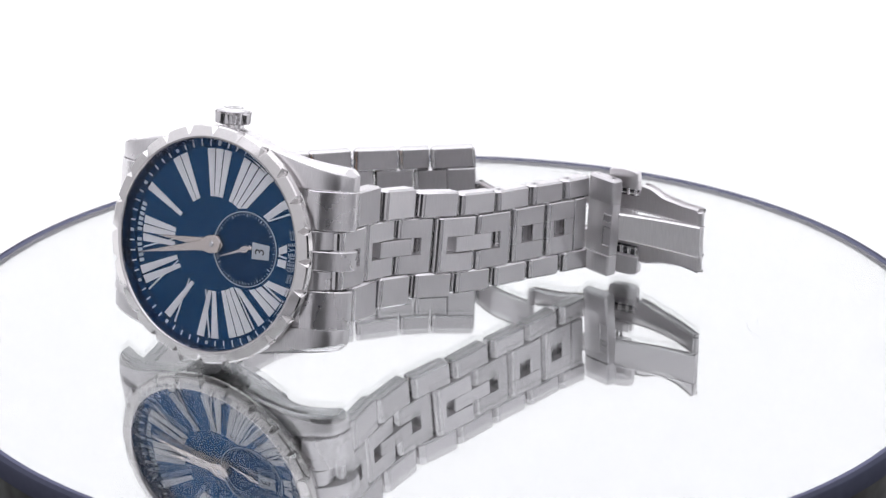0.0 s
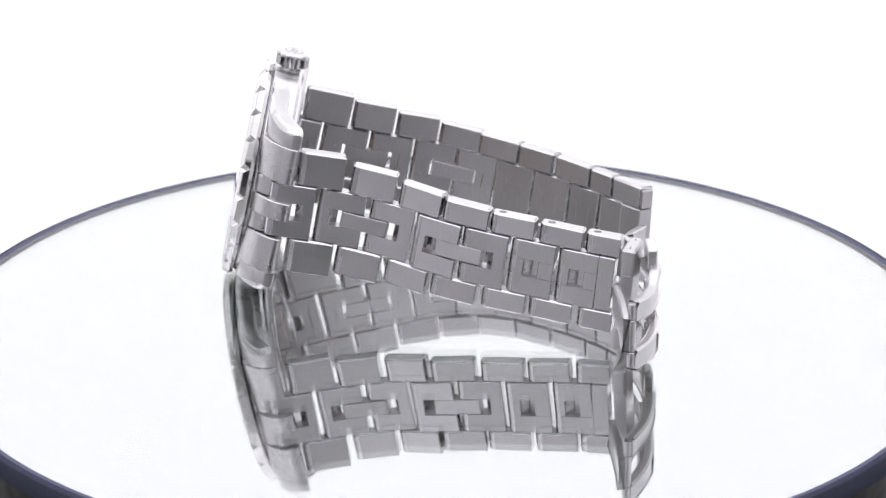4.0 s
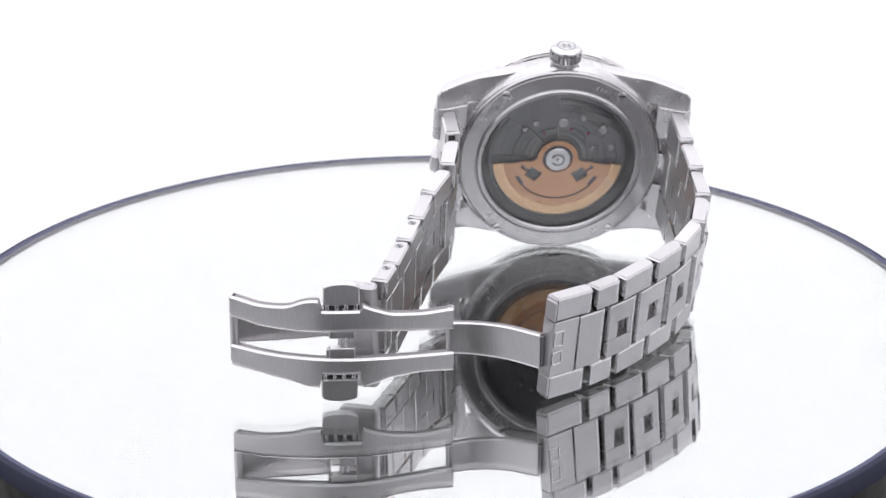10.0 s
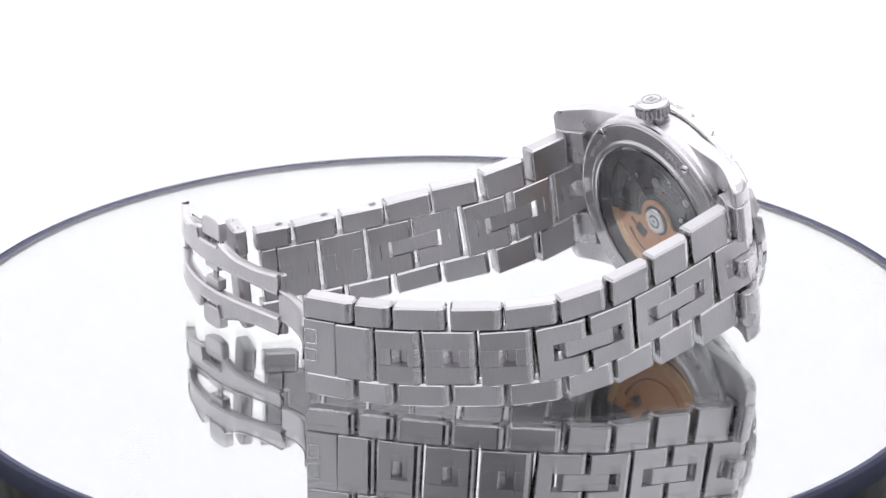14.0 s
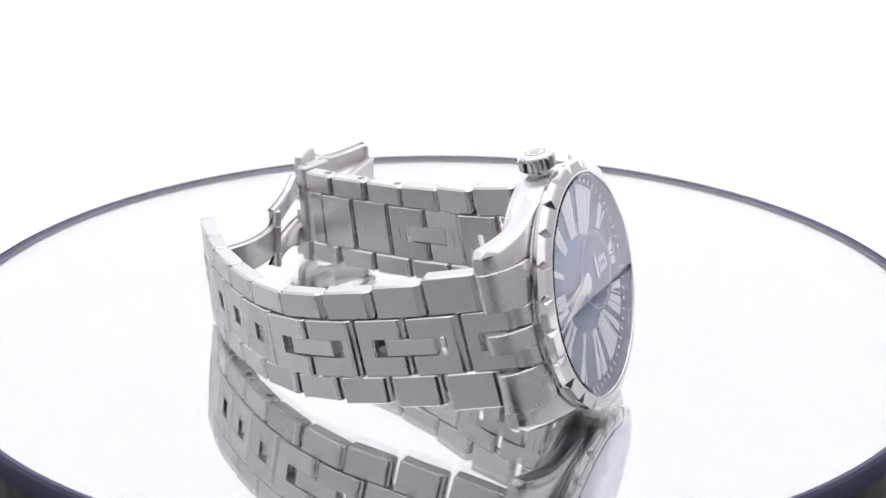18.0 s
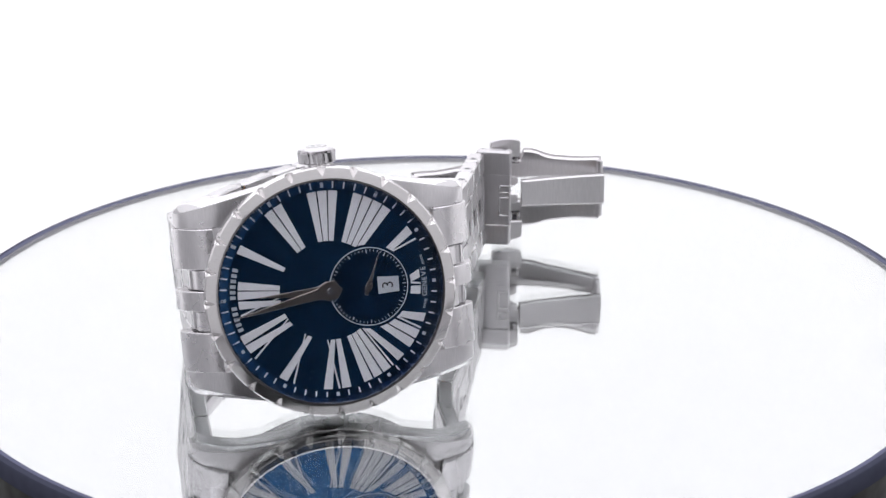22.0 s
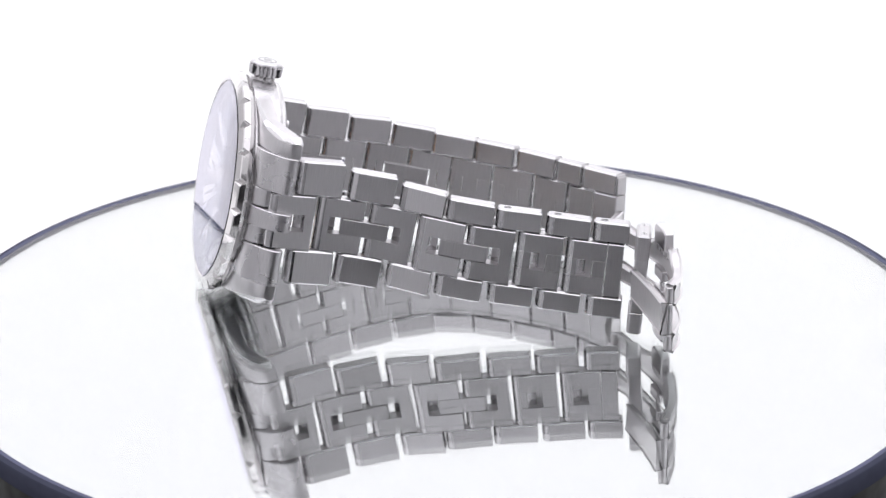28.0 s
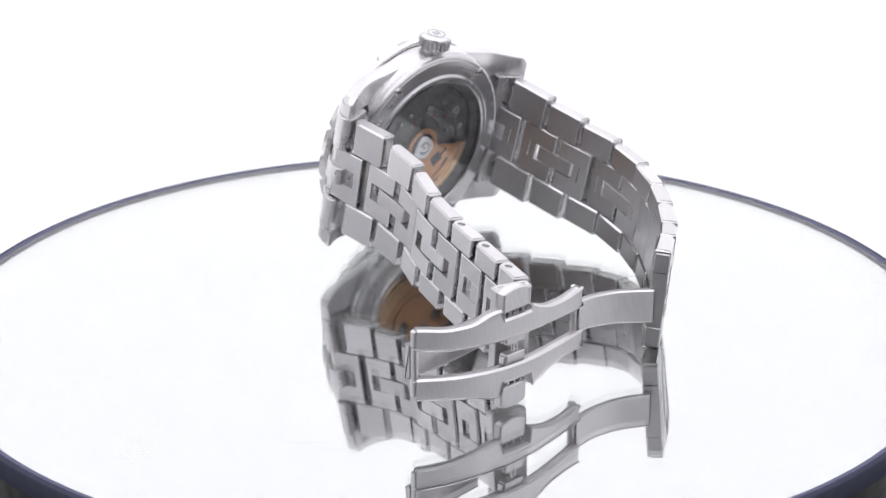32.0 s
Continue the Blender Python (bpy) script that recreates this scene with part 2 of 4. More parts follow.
SCRATCHES = ((58.0, -11.7, 7.5, 1.5), (58.5, -4.2, 5.4, 1.31), (56.9, -2.3, 8.0, -1.62))
GLASS_TOP, GLASS_BOTTOM, RADIUS = 0.65, -1.25, 92.8


def build_turntable():
    base = tagged(new("turntable_base"), "black plastic round base of a motor turntable", "turntable")
    bm = B()
    lathe(bm, [(0, -31.5), (84, -31.5), (86, -30.5), (88, -28), (90.0, -6.0), (90.2, -4.6), (89.6, -4.0), (0, -4.0)], 128)
    part("drum", bm, BLACK_PLASTIC, base)
    bm = B()
    lathe(bm, [(88, -31.9), (93, -31.9), (93.5, -31.0), (93.0, -29.2), (88.2, -29.0)], 128, True)
    part("foot_ring", bm, BLACK_PLASTIC, base)
    plate = tagged(new("mirror_disc"), "round glass mirror disc with a dark rim under the watch", "mirror")
    bm = B()
    r = RADIUS
    lathe(bm, [(0, GLASS_TOP), (r - 0.62, GLASS_TOP), (r - 0.62, GLASS_BOTTOM), (0, GLASS_BOTTOM)], 192)
    glass = part("glass_plate", bm, FLOAT_GLASS, plate, "clear polished glass plate")
    glass.visible_shadow = False
    bm = B()
    lathe(bm, [(0, GLASS_BOTTOM - 0.004), (r - 0.62, GLASS_BOTTOM - 0.004), (r - 0.62, GLASS_BOTTOM - 0.25), (0, GLASS_BOTTOM - 0.25)], 192)
    part("silvering", bm, SILVER, plate, "silver mirror backing")
    bm = B()
    lathe(bm, [(r - 0.2, GLASS_TOP - 0.3), (r - 0.2, GLASS_TOP + 0.12), (r + 0.3, GLASS_TOP + 0.10), (r + 0.75, GLASS_TOP - 0.08), (r + 0.9, GLASS_TOP - 0.4), (r + 0.9, -2.6), (r + 0.4, -3.2), (r - 0.2, -3.3)], 240, True)
    part("rim", bm, EDGE_GLASS, plate, "dark ground edge of the mirror", angle=40)
    # matte grey stands in for the darker reflection in the bevel
    bm = B()
    lathe(bm, [(r - 1.1, GLASS_TOP + 0.005), (r - 1.1, GLASS_TOP + 0.02), (r - 0.2, GLASS_TOP + 0.11), (r - 0.2, GLASS_TOP + 0.005)], 240, True)
    part("bevel", bm, BEVEL_GLASS, plate, "matte grey ring for the dark reflection in the bevel")
    # opaque ring added inside the glass, so its bright edge reads dark
    bm = B()
    lathe(bm, [(r - 0.8, GLASS_BOTTOM + 0.01), (r - 0.8, GLASS_TOP - 0.01), (r - 0.64, GLASS_TOP - 0.01), (r - 0.64, GLASS_BOTTOM + 0.01)], 240, True)
    part("dark_edge_fill", bm, BEVEL_GLASS, plate, "grey ring added inside the glass to darken its edge")
    bm = B()
    lathe(bm, [(0, GLASS_BOTTOM - 0.26), (r - 0.75, GLASS_BOTTOM - 0.26), (r - 0.7, -3.95), (0, -3.95)], 128)
    part("backing_board", bm, BLACK_PLASTIC, plate, "black board under the mirror")
    # hair scratches and dust on the glass
    rng = random.Random(5)
    for px_, py_, ln, turn_ in SCRATCHES:
        bm = B()
        x, y, a = px_, py_, turn_
        left, right = [], []
        for k in range(9):
            w = 0.035 * (1 - abs(k - 4) / 5)
            left.append((x - w * math.sin(a), y + w * math.cos(a)))
            right.append((x + w * math.sin(a), y - w * math.cos(a)))
            x, y, a = x + ln / 8 * math.cos(a), y + ln / 8 * math.sin(a), a + rng.uniform(-0.25, 0.25)
        prism(bm, left + right[::-1], GLASS_TOP + 0.002, GLASS_TOP + 0.012)
        part("scratch", bm, SCRATCH, plate, "fine hair scratch on the glass")
    for k in range(9):
        r_, a_ = RADIUS * 0.9 * math.sqrt(rng.random()), rng.uniform(0, 6.283)
        bm = B()
        q = rng.uniform(0.03, 0.07)
        bmesh.ops.create_icosphere(bm, subdivisions=1, radius=q, matrix=Matrix.Translation((r_ * math.cos(a_), r_ * math.sin(a_), GLASS_TOP + q * 0.8)))
        part("dust_speck", bm, SCRATCH, plate)
    return plate


# ---------------------------------------------------------------- the watch
X_AXIS = Vector((0.86310818, -0.50382495, 0.03470873))
Y_AXIS = Vector((0.07931346, 0.20310567, 0.97593927))
Z_AXIS = Vector((-0.49875209, -0.8395883, 0.21526227))
CENTRE = Vector((-39.78866, -17.49124, 21.87769))
# dial space: x towards six, y towards three (the crown), z out of the dial
CASE = Matrix((
    (X_AXIS.x, Y_AXIS.x, Z_AXIS.x, CENTRE.x * MM),
    (X_AXIS.y, Y_AXIS.y, Z_AXIS.y, CENTRE.y * MM),
    (X_AXIS.z, Y_AXIS.z, Z_AXIS.z, CENTRE.z * MM),
    (0, 0, 0, 1)))


def clock(deg, r, side=0.0):
    """A point of the dial at an angle from twelve, clockwise, and a radius."""
    a = radians(deg)
    return (-r * math.cos(a) + side * math.sin(a), r * math.sin(a) + side * math.cos(a))


def build_case(watch):
    # case body: a hollow barrel with a rounded flank
    bm = B()
    lathe(bm, [(17.6, 0.0), (17.6, -5.4), (19.2, -5.6), (20.0, -5.4), (20.45, -4.8), (20.6, -3.8), (20.6, -1.2), (20.45, -0.2), (20.2, 0.05), (19.2, 0.1)], 160, True)
    case = part("case", bm, CASE_FLANK, watch, "finely polished steel watch case", CASE)
    # fluted bezel: 24 lobes parted by V notches
    bm = B()
    prof = [(18.75, 0.1), (18.75, 2.62), (18.88, 2.78), (19.2, 2.82), (19.5, 2.74), (20.85, 2.30), (21.1, 2.08), (21.16, 1.0), (20.9, 0.3)]
    cut = [(0, 0, 0), (0, 0, 0), (0, 0, 0), (0.2, 0, 0), (0.25, 0.0, 0.0), (2.0, 0.25, 0.85), (2.25, 0.35, 1.0), (0.3, 0.0, 0.0), (0.3, 0.0, 0.0)]
    cols = []
    for k in range(24):
        for s in (-2, -1, 0, 1, 2, 3):
            col = []
            for (r, z), (wd, dr, dz) in zip(prof, cut):
                base = 15.0 * k
                if s in (-1, 1):
                    a, rr, zz = base + s * max(wd, 0.2), r, z
                elif s == 0:
                    a, rr, zz = base, r - dr, z - dz
                elif s == -2:
                    a, rr, zz = base - 4.2, r, z
                elif s == 2:
                    a, rr, zz = base + 4.2, r, z
                else:
                    a, rr, zz = base + 7.5, r, z
                w = radians(a)
                col.append(bm.verts.new((rr * math.cos(w), rr * math.sin(w), zz)))
            cols.append(col)
    for k in range(len(cols)):
        p, q = cols[k], cols[(k + 1) % len(cols)]
        for i in range(len(prof)):
            j = (i + 1) % len(prof)
            bm.faces.new((p[i], q[i], q[j], p[j]))
    part("bezel", bm, BEZEL, watch, "polished fluted steel bezel with V notches", CASE, 12.0)
    # thin dark ring in place of the shade between bezel and case
    bm = B()
    lathe(bm, [(20.0, -0.05), (20.15, -0.05), (20.15, 0.16), (20.0, 0.16)], 96, True)
    part("groove_shade", bm, DARK_STEEL, watch, "dark ring for the shade in the bezel groove", CASE)
    # crystal
    bm = B()
    lathe(bm, [(0, 3.2), (4, 3.19), (8, 3.14), (12, 3.06), (15, 2.97), (18.3, 2.84), (18.7, 2.6), (18.7, 1.75), (0, 1.75)], 128)
    crystal = part("crystal", bm, SAPPHIRE, watch, "clear sapphire crystal", CASE)
    crystal.visible_shadow = False
    # four lugs
    for sx in (-1, 1):
        for sy in (-1, 1):
            bm = B()
            rows = []
            steps = [0.06 * k for k in range(15)] + [0.87, 0.895, 0.92, 0.94, 0.96, 0.975, 0.988, 0.996, 1.0]
            for t in steps:
                x = 7.5 + 17.2 * t
                swell = 19.2 - 3.3 * t ** 0.72
                zt = -0.15 - 0.55 * t - 3.3 * max(0, (t - 0.5) / 0.5) ** 2.0
                zb = -3.7 - 4.3 * max(0, (t - 0.5) / 0.5) ** 1.5
                end = max(0, (t - 0.87) / 0.13)
                pull = 1 - math.sqrt(max(0, 1 - end * end * 0.98))
                yi, yo = 12.2, swell - 1.0 * max(0, (t - 0.935) / 0.065)
                zm = zt + (zb - zt) * 0.58
                zt, zb = zm + (zt - zm) * (1 - 0.72 * pull), zm + (zb - zm) * (1 - 0.72 * pull)
                # the polished bevel widens towards the tip
                cy = 0.3 + 0.95 * t ** 1.6 - 1.0 * max(0, (t - 0.935) / 0.065)
                cz = 0.35 + 0.9 * t ** 1.6 - 1.0 * pull
                sec = [(yi, zt - 0.1), (yi + 0.15, zt), (yo - cy - 0.06, zt), (yo - cy * 0.9, zt - cz * 0.06), (yo - cy * 0.1, zt - cz * 0.88), (yo, zt - cz - 0.08), (yo, zb + 0.5), (yo - 0.15, zb + 0.15), (yo - 0.5, zb), (yi, zb)]
                rows.append([bm.verts.new((sx * x, sy * y, z)) for y, z in sec])
            n = len(rows[0])
            for k, (p, q) in enumerate(zip(rows, rows[1:])):
                for i in range(n):
                    f = bm.faces.new((p[i], p[(i + 1) % n], q[(i + 1) % n], q[i]))
                    f.material_index = 1 if i in (2, 3, 4) or (steps[k] > 0.93 and i == 5) else 0
            bm.faces.new(rows[0])
            bm.faces.new(rows[-1][::-1])
            lug = part("lug", bm, SATIN_CASE, case, "satin curved lug with a polished tip", None, 24)
            lug.data.materials.append(POLISHED)
    # end pieces between the lugs
    outer = [(18.6, -0.1), (20.4, -0.5), (22.0, -1.5), (23.5, -2.9), (24.6, -4.3), (25.1, -5.6), (25.0, -6.7), (24.2, -7.2), (22.2, -7.0), (20.3, -6.2), (18.6, -5.6)]
    inner = [(18.6, -0.1), (20.4, -0.5), (21.6, -1.4), (22.3, -2.6), (22.4, -4.0), (21.6, -4.9), (20.3, -5.4), (18.6, -5.6)]
    tongue = [(18.6, 0.0), (20.6, -0.35), (22.3, -1.4), (23.9, -2.9), (24.9, -4.5), (25.3, -6.2), (25.1, -7.2), (24.3, -7.7), (22.6, -7.6), (21.0, -6.4), (18.6, -5.6)]
    rounded = lambda prof: [(p.x, p.y) for p in smooth_path(prof, 4)]
    outer, inner, tongue = rounded(outer), rounded(inner), rounded(tongue)
    for sx in (-1, 1):
        for prof, y0, y1, nm in ((outer, 5.35, 12.15, "end_piece"), (outer, -12.15, -5.35, "end_piece"), (inner, 1.85, 5.2, "filler"), (inner, -5.2, -1.85, "filler"), (tongue, -1.7, 1.7, "tongue")):
            bm = B()
            prism(bm, [(sx * a, b) for a, b in prof], y0, y1, (0.14, 0.14), lambda a, b, c: (a, c, b))
            part(nm, bm, BRUSHED, case, "satin end piece closing the gap between the lugs" if nm == "end_piece" else "", None, 28)
    # crown
    up = lambda a, b, c: (a, c, -3.0 + b)
    crown = part("crown", cyl(B(), 2.05, 19.6, 21.6, 0.1, 36, up), POLISHED, watch, "polished steel crown with triangular flutes", CASE)
    bm = B()
    n, lo, hi = 20, 21.2, 23.4
    ring = []
    for h, (ra, rb) in ((lo, (2.85, 2.85)), (lo + 0.15, (3.12, 3.0)), (hi - 0.45, (3.2, 2.4)), (hi, (3.2, 3.2)), (hi + 0.25, (3.1, 3.1)), (hi + 0.45, (2.88, 2.88)), (hi + 0.57, (2.5, 2.5)), (hi + 0.66, (1.6, 1.6)), (hi + 0.69, (0.02, 0.02))):
        ring.append([bm.verts.new(up((ra if k % 2 else rb) * math.cos(math.pi * k / n), (ra if k % 2 else rb) * math.sin(math.pi * k / n), h)) for k in range(2 * n)])
    for p, q in zip(ring, ring[1:]):
        for i in range(2 * n):
            bm.faces.new((p[i], p[(i + 1) % (2 * n)], q[(i + 1) % (2 * n)], q[i]))
    bm.faces.new(ring[0])
    part("crown_cap", bm, CROWN_STEEL, crown, "domed cap with triangular flutes", None, 25)
    bm = B()
    prism(bm, round_rect(-0.8, -0.1, -0.75, 0.75, (0.3,) * 4), 23.95, 24.11, (0.03, 0.03), up)
    prism(bm, round_rect(0.1, 0.8, -0.75, 0.75, (0.3,) * 4), 23.95, 24.11, (0.03, 0.03), up)
    ring = [(1.6 * math.cos(math.pi * k / 24), 1.6 * math.sin(math.pi * k / 24)) for k in range(48)]
    for k in range(48):
        (p, q), (u, v) = ring[k - 1], ring[k]
        prism(bm, [(p, q), (p * 1.12, q * 1.12), (u * 1.12, v * 1.12), (u, v)], 23.9, 24.08, (0.0, 0.0), up)
    part("emblem", bm, PLAIN_SCREW, crown, "small raised emblem on the crown")
    return case


def build_back(watch):
    bm = B()
    lathe(bm, [(20.05, -5.2), (20.0, -5.8), (19.75, -6.1), (19.5, -6.2), (19.35, -6.05), (19.15, -6.22), (16.5, -6.45), (16.35, -6.3), (16.15, -6.45), (15.9, -6.75), (15.3, -6.78), (15.05, -6.5), (15.05, -5.2)], 160, True)
    back = part("case_back", bm, BACK_STEEL, watch, "steel case back ring with engraving and screws", CASE)
    bm = B()
    lathe(bm, [(0, -6.62), (14.6, -6.56), (15.0, -6.4), (15.0, -5.5), (0, -5.5)], 96)
    g = part("back_crystal", bm, BACK_GLASS, watch, "clear sapphire back crystal", CASE)
    g.visible_shadow = False
    for x, y in ((11.4, 15.0), (-11.2, 15.0), (11.2, -15.2), (-11.2, -15.2)):
        s = part("screw", cyl(B(), 0.85, -6.62, -6.2, 0.1, 36, at=(x, y)), POLISHED, back, "small polished screw")
        bm = B()
        prism(bm, [(x - 0.6, y - 0.14), (x + 0.6, y - 0.14), (x + 0.6, y + 0.14), (x - 0.6, y + 0.14)], -6.66, -6.6)
        part("slot", bm, INK, s)
    # engraving that cannot be read, as bars round the ring
    for a0, count, step in ((-52, 6, 2.6), (18, 5, 2.8), (205, 9, 2.7), (135, 8, 2.7), (300, 10, 2.7)):
        bm = B()
        for k in range(count):
            a = radians(a0 + 90 + step * k)
            c, s = math.cos(a), math.sin(a)
            q = [(17.35, -0.2), (18.1, -0.2), (18.1, 0.2), (17.35, 0.2)]
            prism(bm, [(r * c - t * s, r * s + t * c) for r, t in q], -6.41, -6.28)
        tagged(part("engraving", bm, BRUSHED, back, "dark engraved marks round the case back"), kind="stuff")
    # movement under the glass
    bm = B()
    lathe(bm, [(15.0, -5.3), (14.9, -5.0), (13.5, -4.2), (13.4, -3.9), (15.6, -3.9), (15.6, -5.2)], 96, True)
    part("movement_ring", bm, BLACK_RING, watch, "black ring round the movement", CASE)
    bm = B()
    disc(bm, 15.2, -3.3)
    mov = part("movement", bm, MOVEMENT, watch, "dark movement plate under steel bridges", CASE)
    # striped bridges: rings of shallow steps, parted by fine grooves
    for a0, a1, r0, r1, z in ((88, 182, 3.6, 12.9, -3.75), (2, 48, 3.6, 8.8, -3.75), (182, 360, 3.6, 12.9, -3.6), (52, 84, 4.4, 6.4, -3.7), (6, 40, 10.2, 12.9, -3.65)):
        bm = B()
        n = max(1, round((r1 - r0) / 1.15))
        w = (r1 - r0) / n
        for k in range(n):
            q = r0 + w * k
            lathe(bm, [(q, -3.3), (q + 0.03, z + 0.06), (q + 0.12, z), (q + w * 0.55, z - 0.05), (q + w - 0.06, z), (q + w, z + 0.06), (q + w, -3.3)], 36, True, a0, a1)
        part("bridge", bm, MOVEMENT, mov, "grey bridge with circular stripes")
    # toothed wheels
    for x, y, r, n in ((-4.6, 9.4, 2.3, 30), (-8.9, 6.0, 1.7, 24), (-6.4, 3.9, 1.5, 22)):
        pts = []
        for k in range(2 * n):
            q, w = (r if k % 2 else r - 0.28), math.pi * k / n
            pts.append((x + q * math.cos(w), y + q * math.sin(w)))
        part("wheel", prism(B(), pts, -3.95, -3.7), LEVER, mov, "small toothed steel wheel")
    for x, y, r in ((-0.6, 7.9, 1.05), (4.8, 7.6, 0.55), (-4.4, 8.9, 0.6), (-8.5, 6.4, 0.9), (6.9, 6.3, 0.5), (-6.6, 2.2, 0.55), (-10.3, 2.4, 0.7)):
        bm = B()
        cyl(bm, r, -4.35, -3.8, 0.12, 36, at=(x, y))
        cyl(bm, r * 0.5, -4.45, -4.3, 0.05, 36, at=(x, y))
        part("bridge_screw", bm, PLAIN_SCREW, mov, "polished bridge screw")
    for x, y in ((-2.2, 6.2), (-5.6, 5.4), (3.0, 5.4)):
        part("jewel", cyl(B(), 0.3, -4.0, -3.7, 0.05, 36, at=(x, y)), RUBY, mov, "red ruby bearing")
    bm = B()
    for x0, y0, x1, y1, w in ((-9.8, 8.2, -4.0, 10.4, 0.7), (-11.2, 4.6, -8.0, 7.6, 1.1), (-6.8, 6.9, -2.0, 10.6, 0.5), (-11.0, 0.2, -9.0, 5.0, 0.9)):
        d = Vector((x1 - x0, y1 - y0)).normalized()
        s = Vector((-d.y, d.x)) * w
        prism(bm, [(x0 - s.x, y0 - s.y), (x1 - s.x, y1 - s.y), (x1 + s.x, y1 + s.y), (x0 + s.x, y0 + s.y)], -4.25, -3.7, (0.12, 0.0))
    part("lever", bm, LEVER, mov, "small steel levers")
    # rotor: a gold half disc, hanging down
    rot = part("rotor", rotor_mesh(), GOLD, watch, "rose gold winding rotor with cut-outs", CASE)
    bm = B()
    lathe(bm, [(10.75, -4.62), (12.8, -4.62), (12.95, -4.5), (12.95, -4.2), (10.75, -4.2)], 64, True, 186, 354)
    part("rotor_rim", bm, GOLD_BRIGHT, rot, "brighter gold outer weight")
    bm = B()
    cyl(bm, 2.55, -5.1, -4.2, 0.2, 40)
    part("rotor_hub", bm, CROWN_STEEL, rot, "polished steel rotor bearing")
    bm = B()
    lathe(bm, [(1.0, -5.13), (1.35, -5.13), (1.35, -5.05), (1.0, -5.05)], 40, True, 20, 330)
    cyl(bm, 0.3, -5.13, -5.05, 0.02, 36, at=(0.1, 0.1))
    part("hub_mark", bm, LEVER, rot, "fine engraved swirl on the bearing")


def rotor_mesh():
    """Half disc with a round boss, two square windows and slots; cut from a fine polar lattice."""
    bm = B()
    z0, z1 = -4.62, -4.25
    nr, na, r0, dr, da = 40, 240, 3.0, 0.2, 1.5

    def solid(r, a):
        x, y = r * math.cos(radians(a)), r * math.sin(radians(a))
        if r < 4.0:
            return True
        shoulder = -0.7 - 0.5 * min(1.0, max(0.0, (abs(x) - 6.5) / 2.5)) + max(0.0, 5.2 - abs(x)) ** 1.5 * 0.55
        if y > min(shoulder, 1.9):
            return False
        for sx in (-1, 1):
            ca, sa = math.cos(radians(35)), math.sin(radians(35))
            p, q = (x - sx * 4.6) * ca + (y + 3.55) * sa * sx, -(x - sx * 4.6) * sa * sx + (y + 3.55) * ca
            if abs(p) < 1.35 and abs(q) < 1.2:
                return False
            if 1.3 < p * sx < 3.0 and abs(q) < 0.3:
                return False
            if 2.6 < p * sx < 3.1 and abs(q) < 0.5:
                return False
        if 8.8 < r < 9.25 and 207 < a % 360 < 333:
            return False
        if 8.3 < r < 9.25 and (207 < a % 360 < 222 or 318 < a % 360 < 333):
            return False
        return r < 10.8

    grid = {}

    def vert(i, k, z):
        key = (i, k % na, z)
        if key not in grid:
            w = radians(da * k)
            grid[key] = bm.verts.new(((r0 + dr * i) * math.cos(w), (r0 + dr * i) * math.sin(w), z))
        return grid[key]

    keep = {(i, k) for i in range(nr) for k in range(na) if solid(r0 + dr * (i + 0.5), da * (k + 0.5))}
    for i, k in keep:
        bm.faces.new((vert(i, k, z0), vert(i, k + 1, z0), vert(i + 1, k + 1, z0), vert(i + 1, k, z0)))
        for near, p, q in (((i - 1, k), (i, k), (i, k + 1)), ((i + 1, k), (i + 1, k + 1), (i + 1, k)), ((i, (k - 1) % na), (i + 1, k), (i, k)), ((i, (k + 1) % na), (i, k + 1), (i + 1, k + 1))):
            if near not in keep:
                bm.faces.new((vert(*p, z0), vert(*p, z1), vert(*q, z1), vert(*q, z0)))
    return bm


def letter_mesh(text, size, extrude=0.03):
    """Flat letters of the built-in font as vertices and faces, in millimetres, centred."""
    cu = bpy.data.curves.new("lettering", "FONT")
    cu.body, cu.size, cu.align_x, cu.align_y, cu.extrude = text, size, "CENTER", "CENTER", extrude
    cu.resolution_u = 3
    ob = bpy.data.objects.new("lettering", cu)
    scene.collection.objects.link(ob)
    me = ob.to_mesh()
    data = [tuple(v.co) for v in me.vertices], [tuple(p.vertices) for p in me.polygons]
    ob.to_mesh_clear()
    bpy.data.objects.remove(ob)
    return data


def lay(bm, data, to):
    vs = [bm.verts.new(to(*p)) for p in data[0]]
    for f in data[1]:
        try:
            bm.faces.new([vs[i] for i in f])
        except ValueError:
            pass


SUB = (6.62, 0.0)


def beyond_sub(deg, rin, reach=7.15):
    """Where a ray from the dial's centre leaves the small dial, or rin."""
    x, y = clock(deg, 1.0)
    b = x * SUB[0] + y * SUB[1]
    q = b * b - SUB[0] ** 2 + reach ** 2
    return max(rin, b + math.sqrt(q)) if q > 0 and b > 0 else rin


def stroke(bm, mid, o0, o1, i0, i1, rout=16.85, rin=8.4):
    """A wedge of a numeral: angles of its outer and inner corners from the middle line."""
    n = 4
    f = lambda a0, a1, r: [(mid + a0 + (a1 - a0) * k / n, r) for k in range(n + 1)]
    outer = [clock(a, rout) for a, r in f(o0, o1, rout)]
    inside = []
    for a, r in f(i1, i0, rin):
        inside.append(clock(a, beyond_sub(a, rin)))
    prism(bm, outer + inside, 0.03, 0.16, (0.0, 0.02))


GLYPHS = {"I": 5.3, "V": 9.6, "X": 9.8}


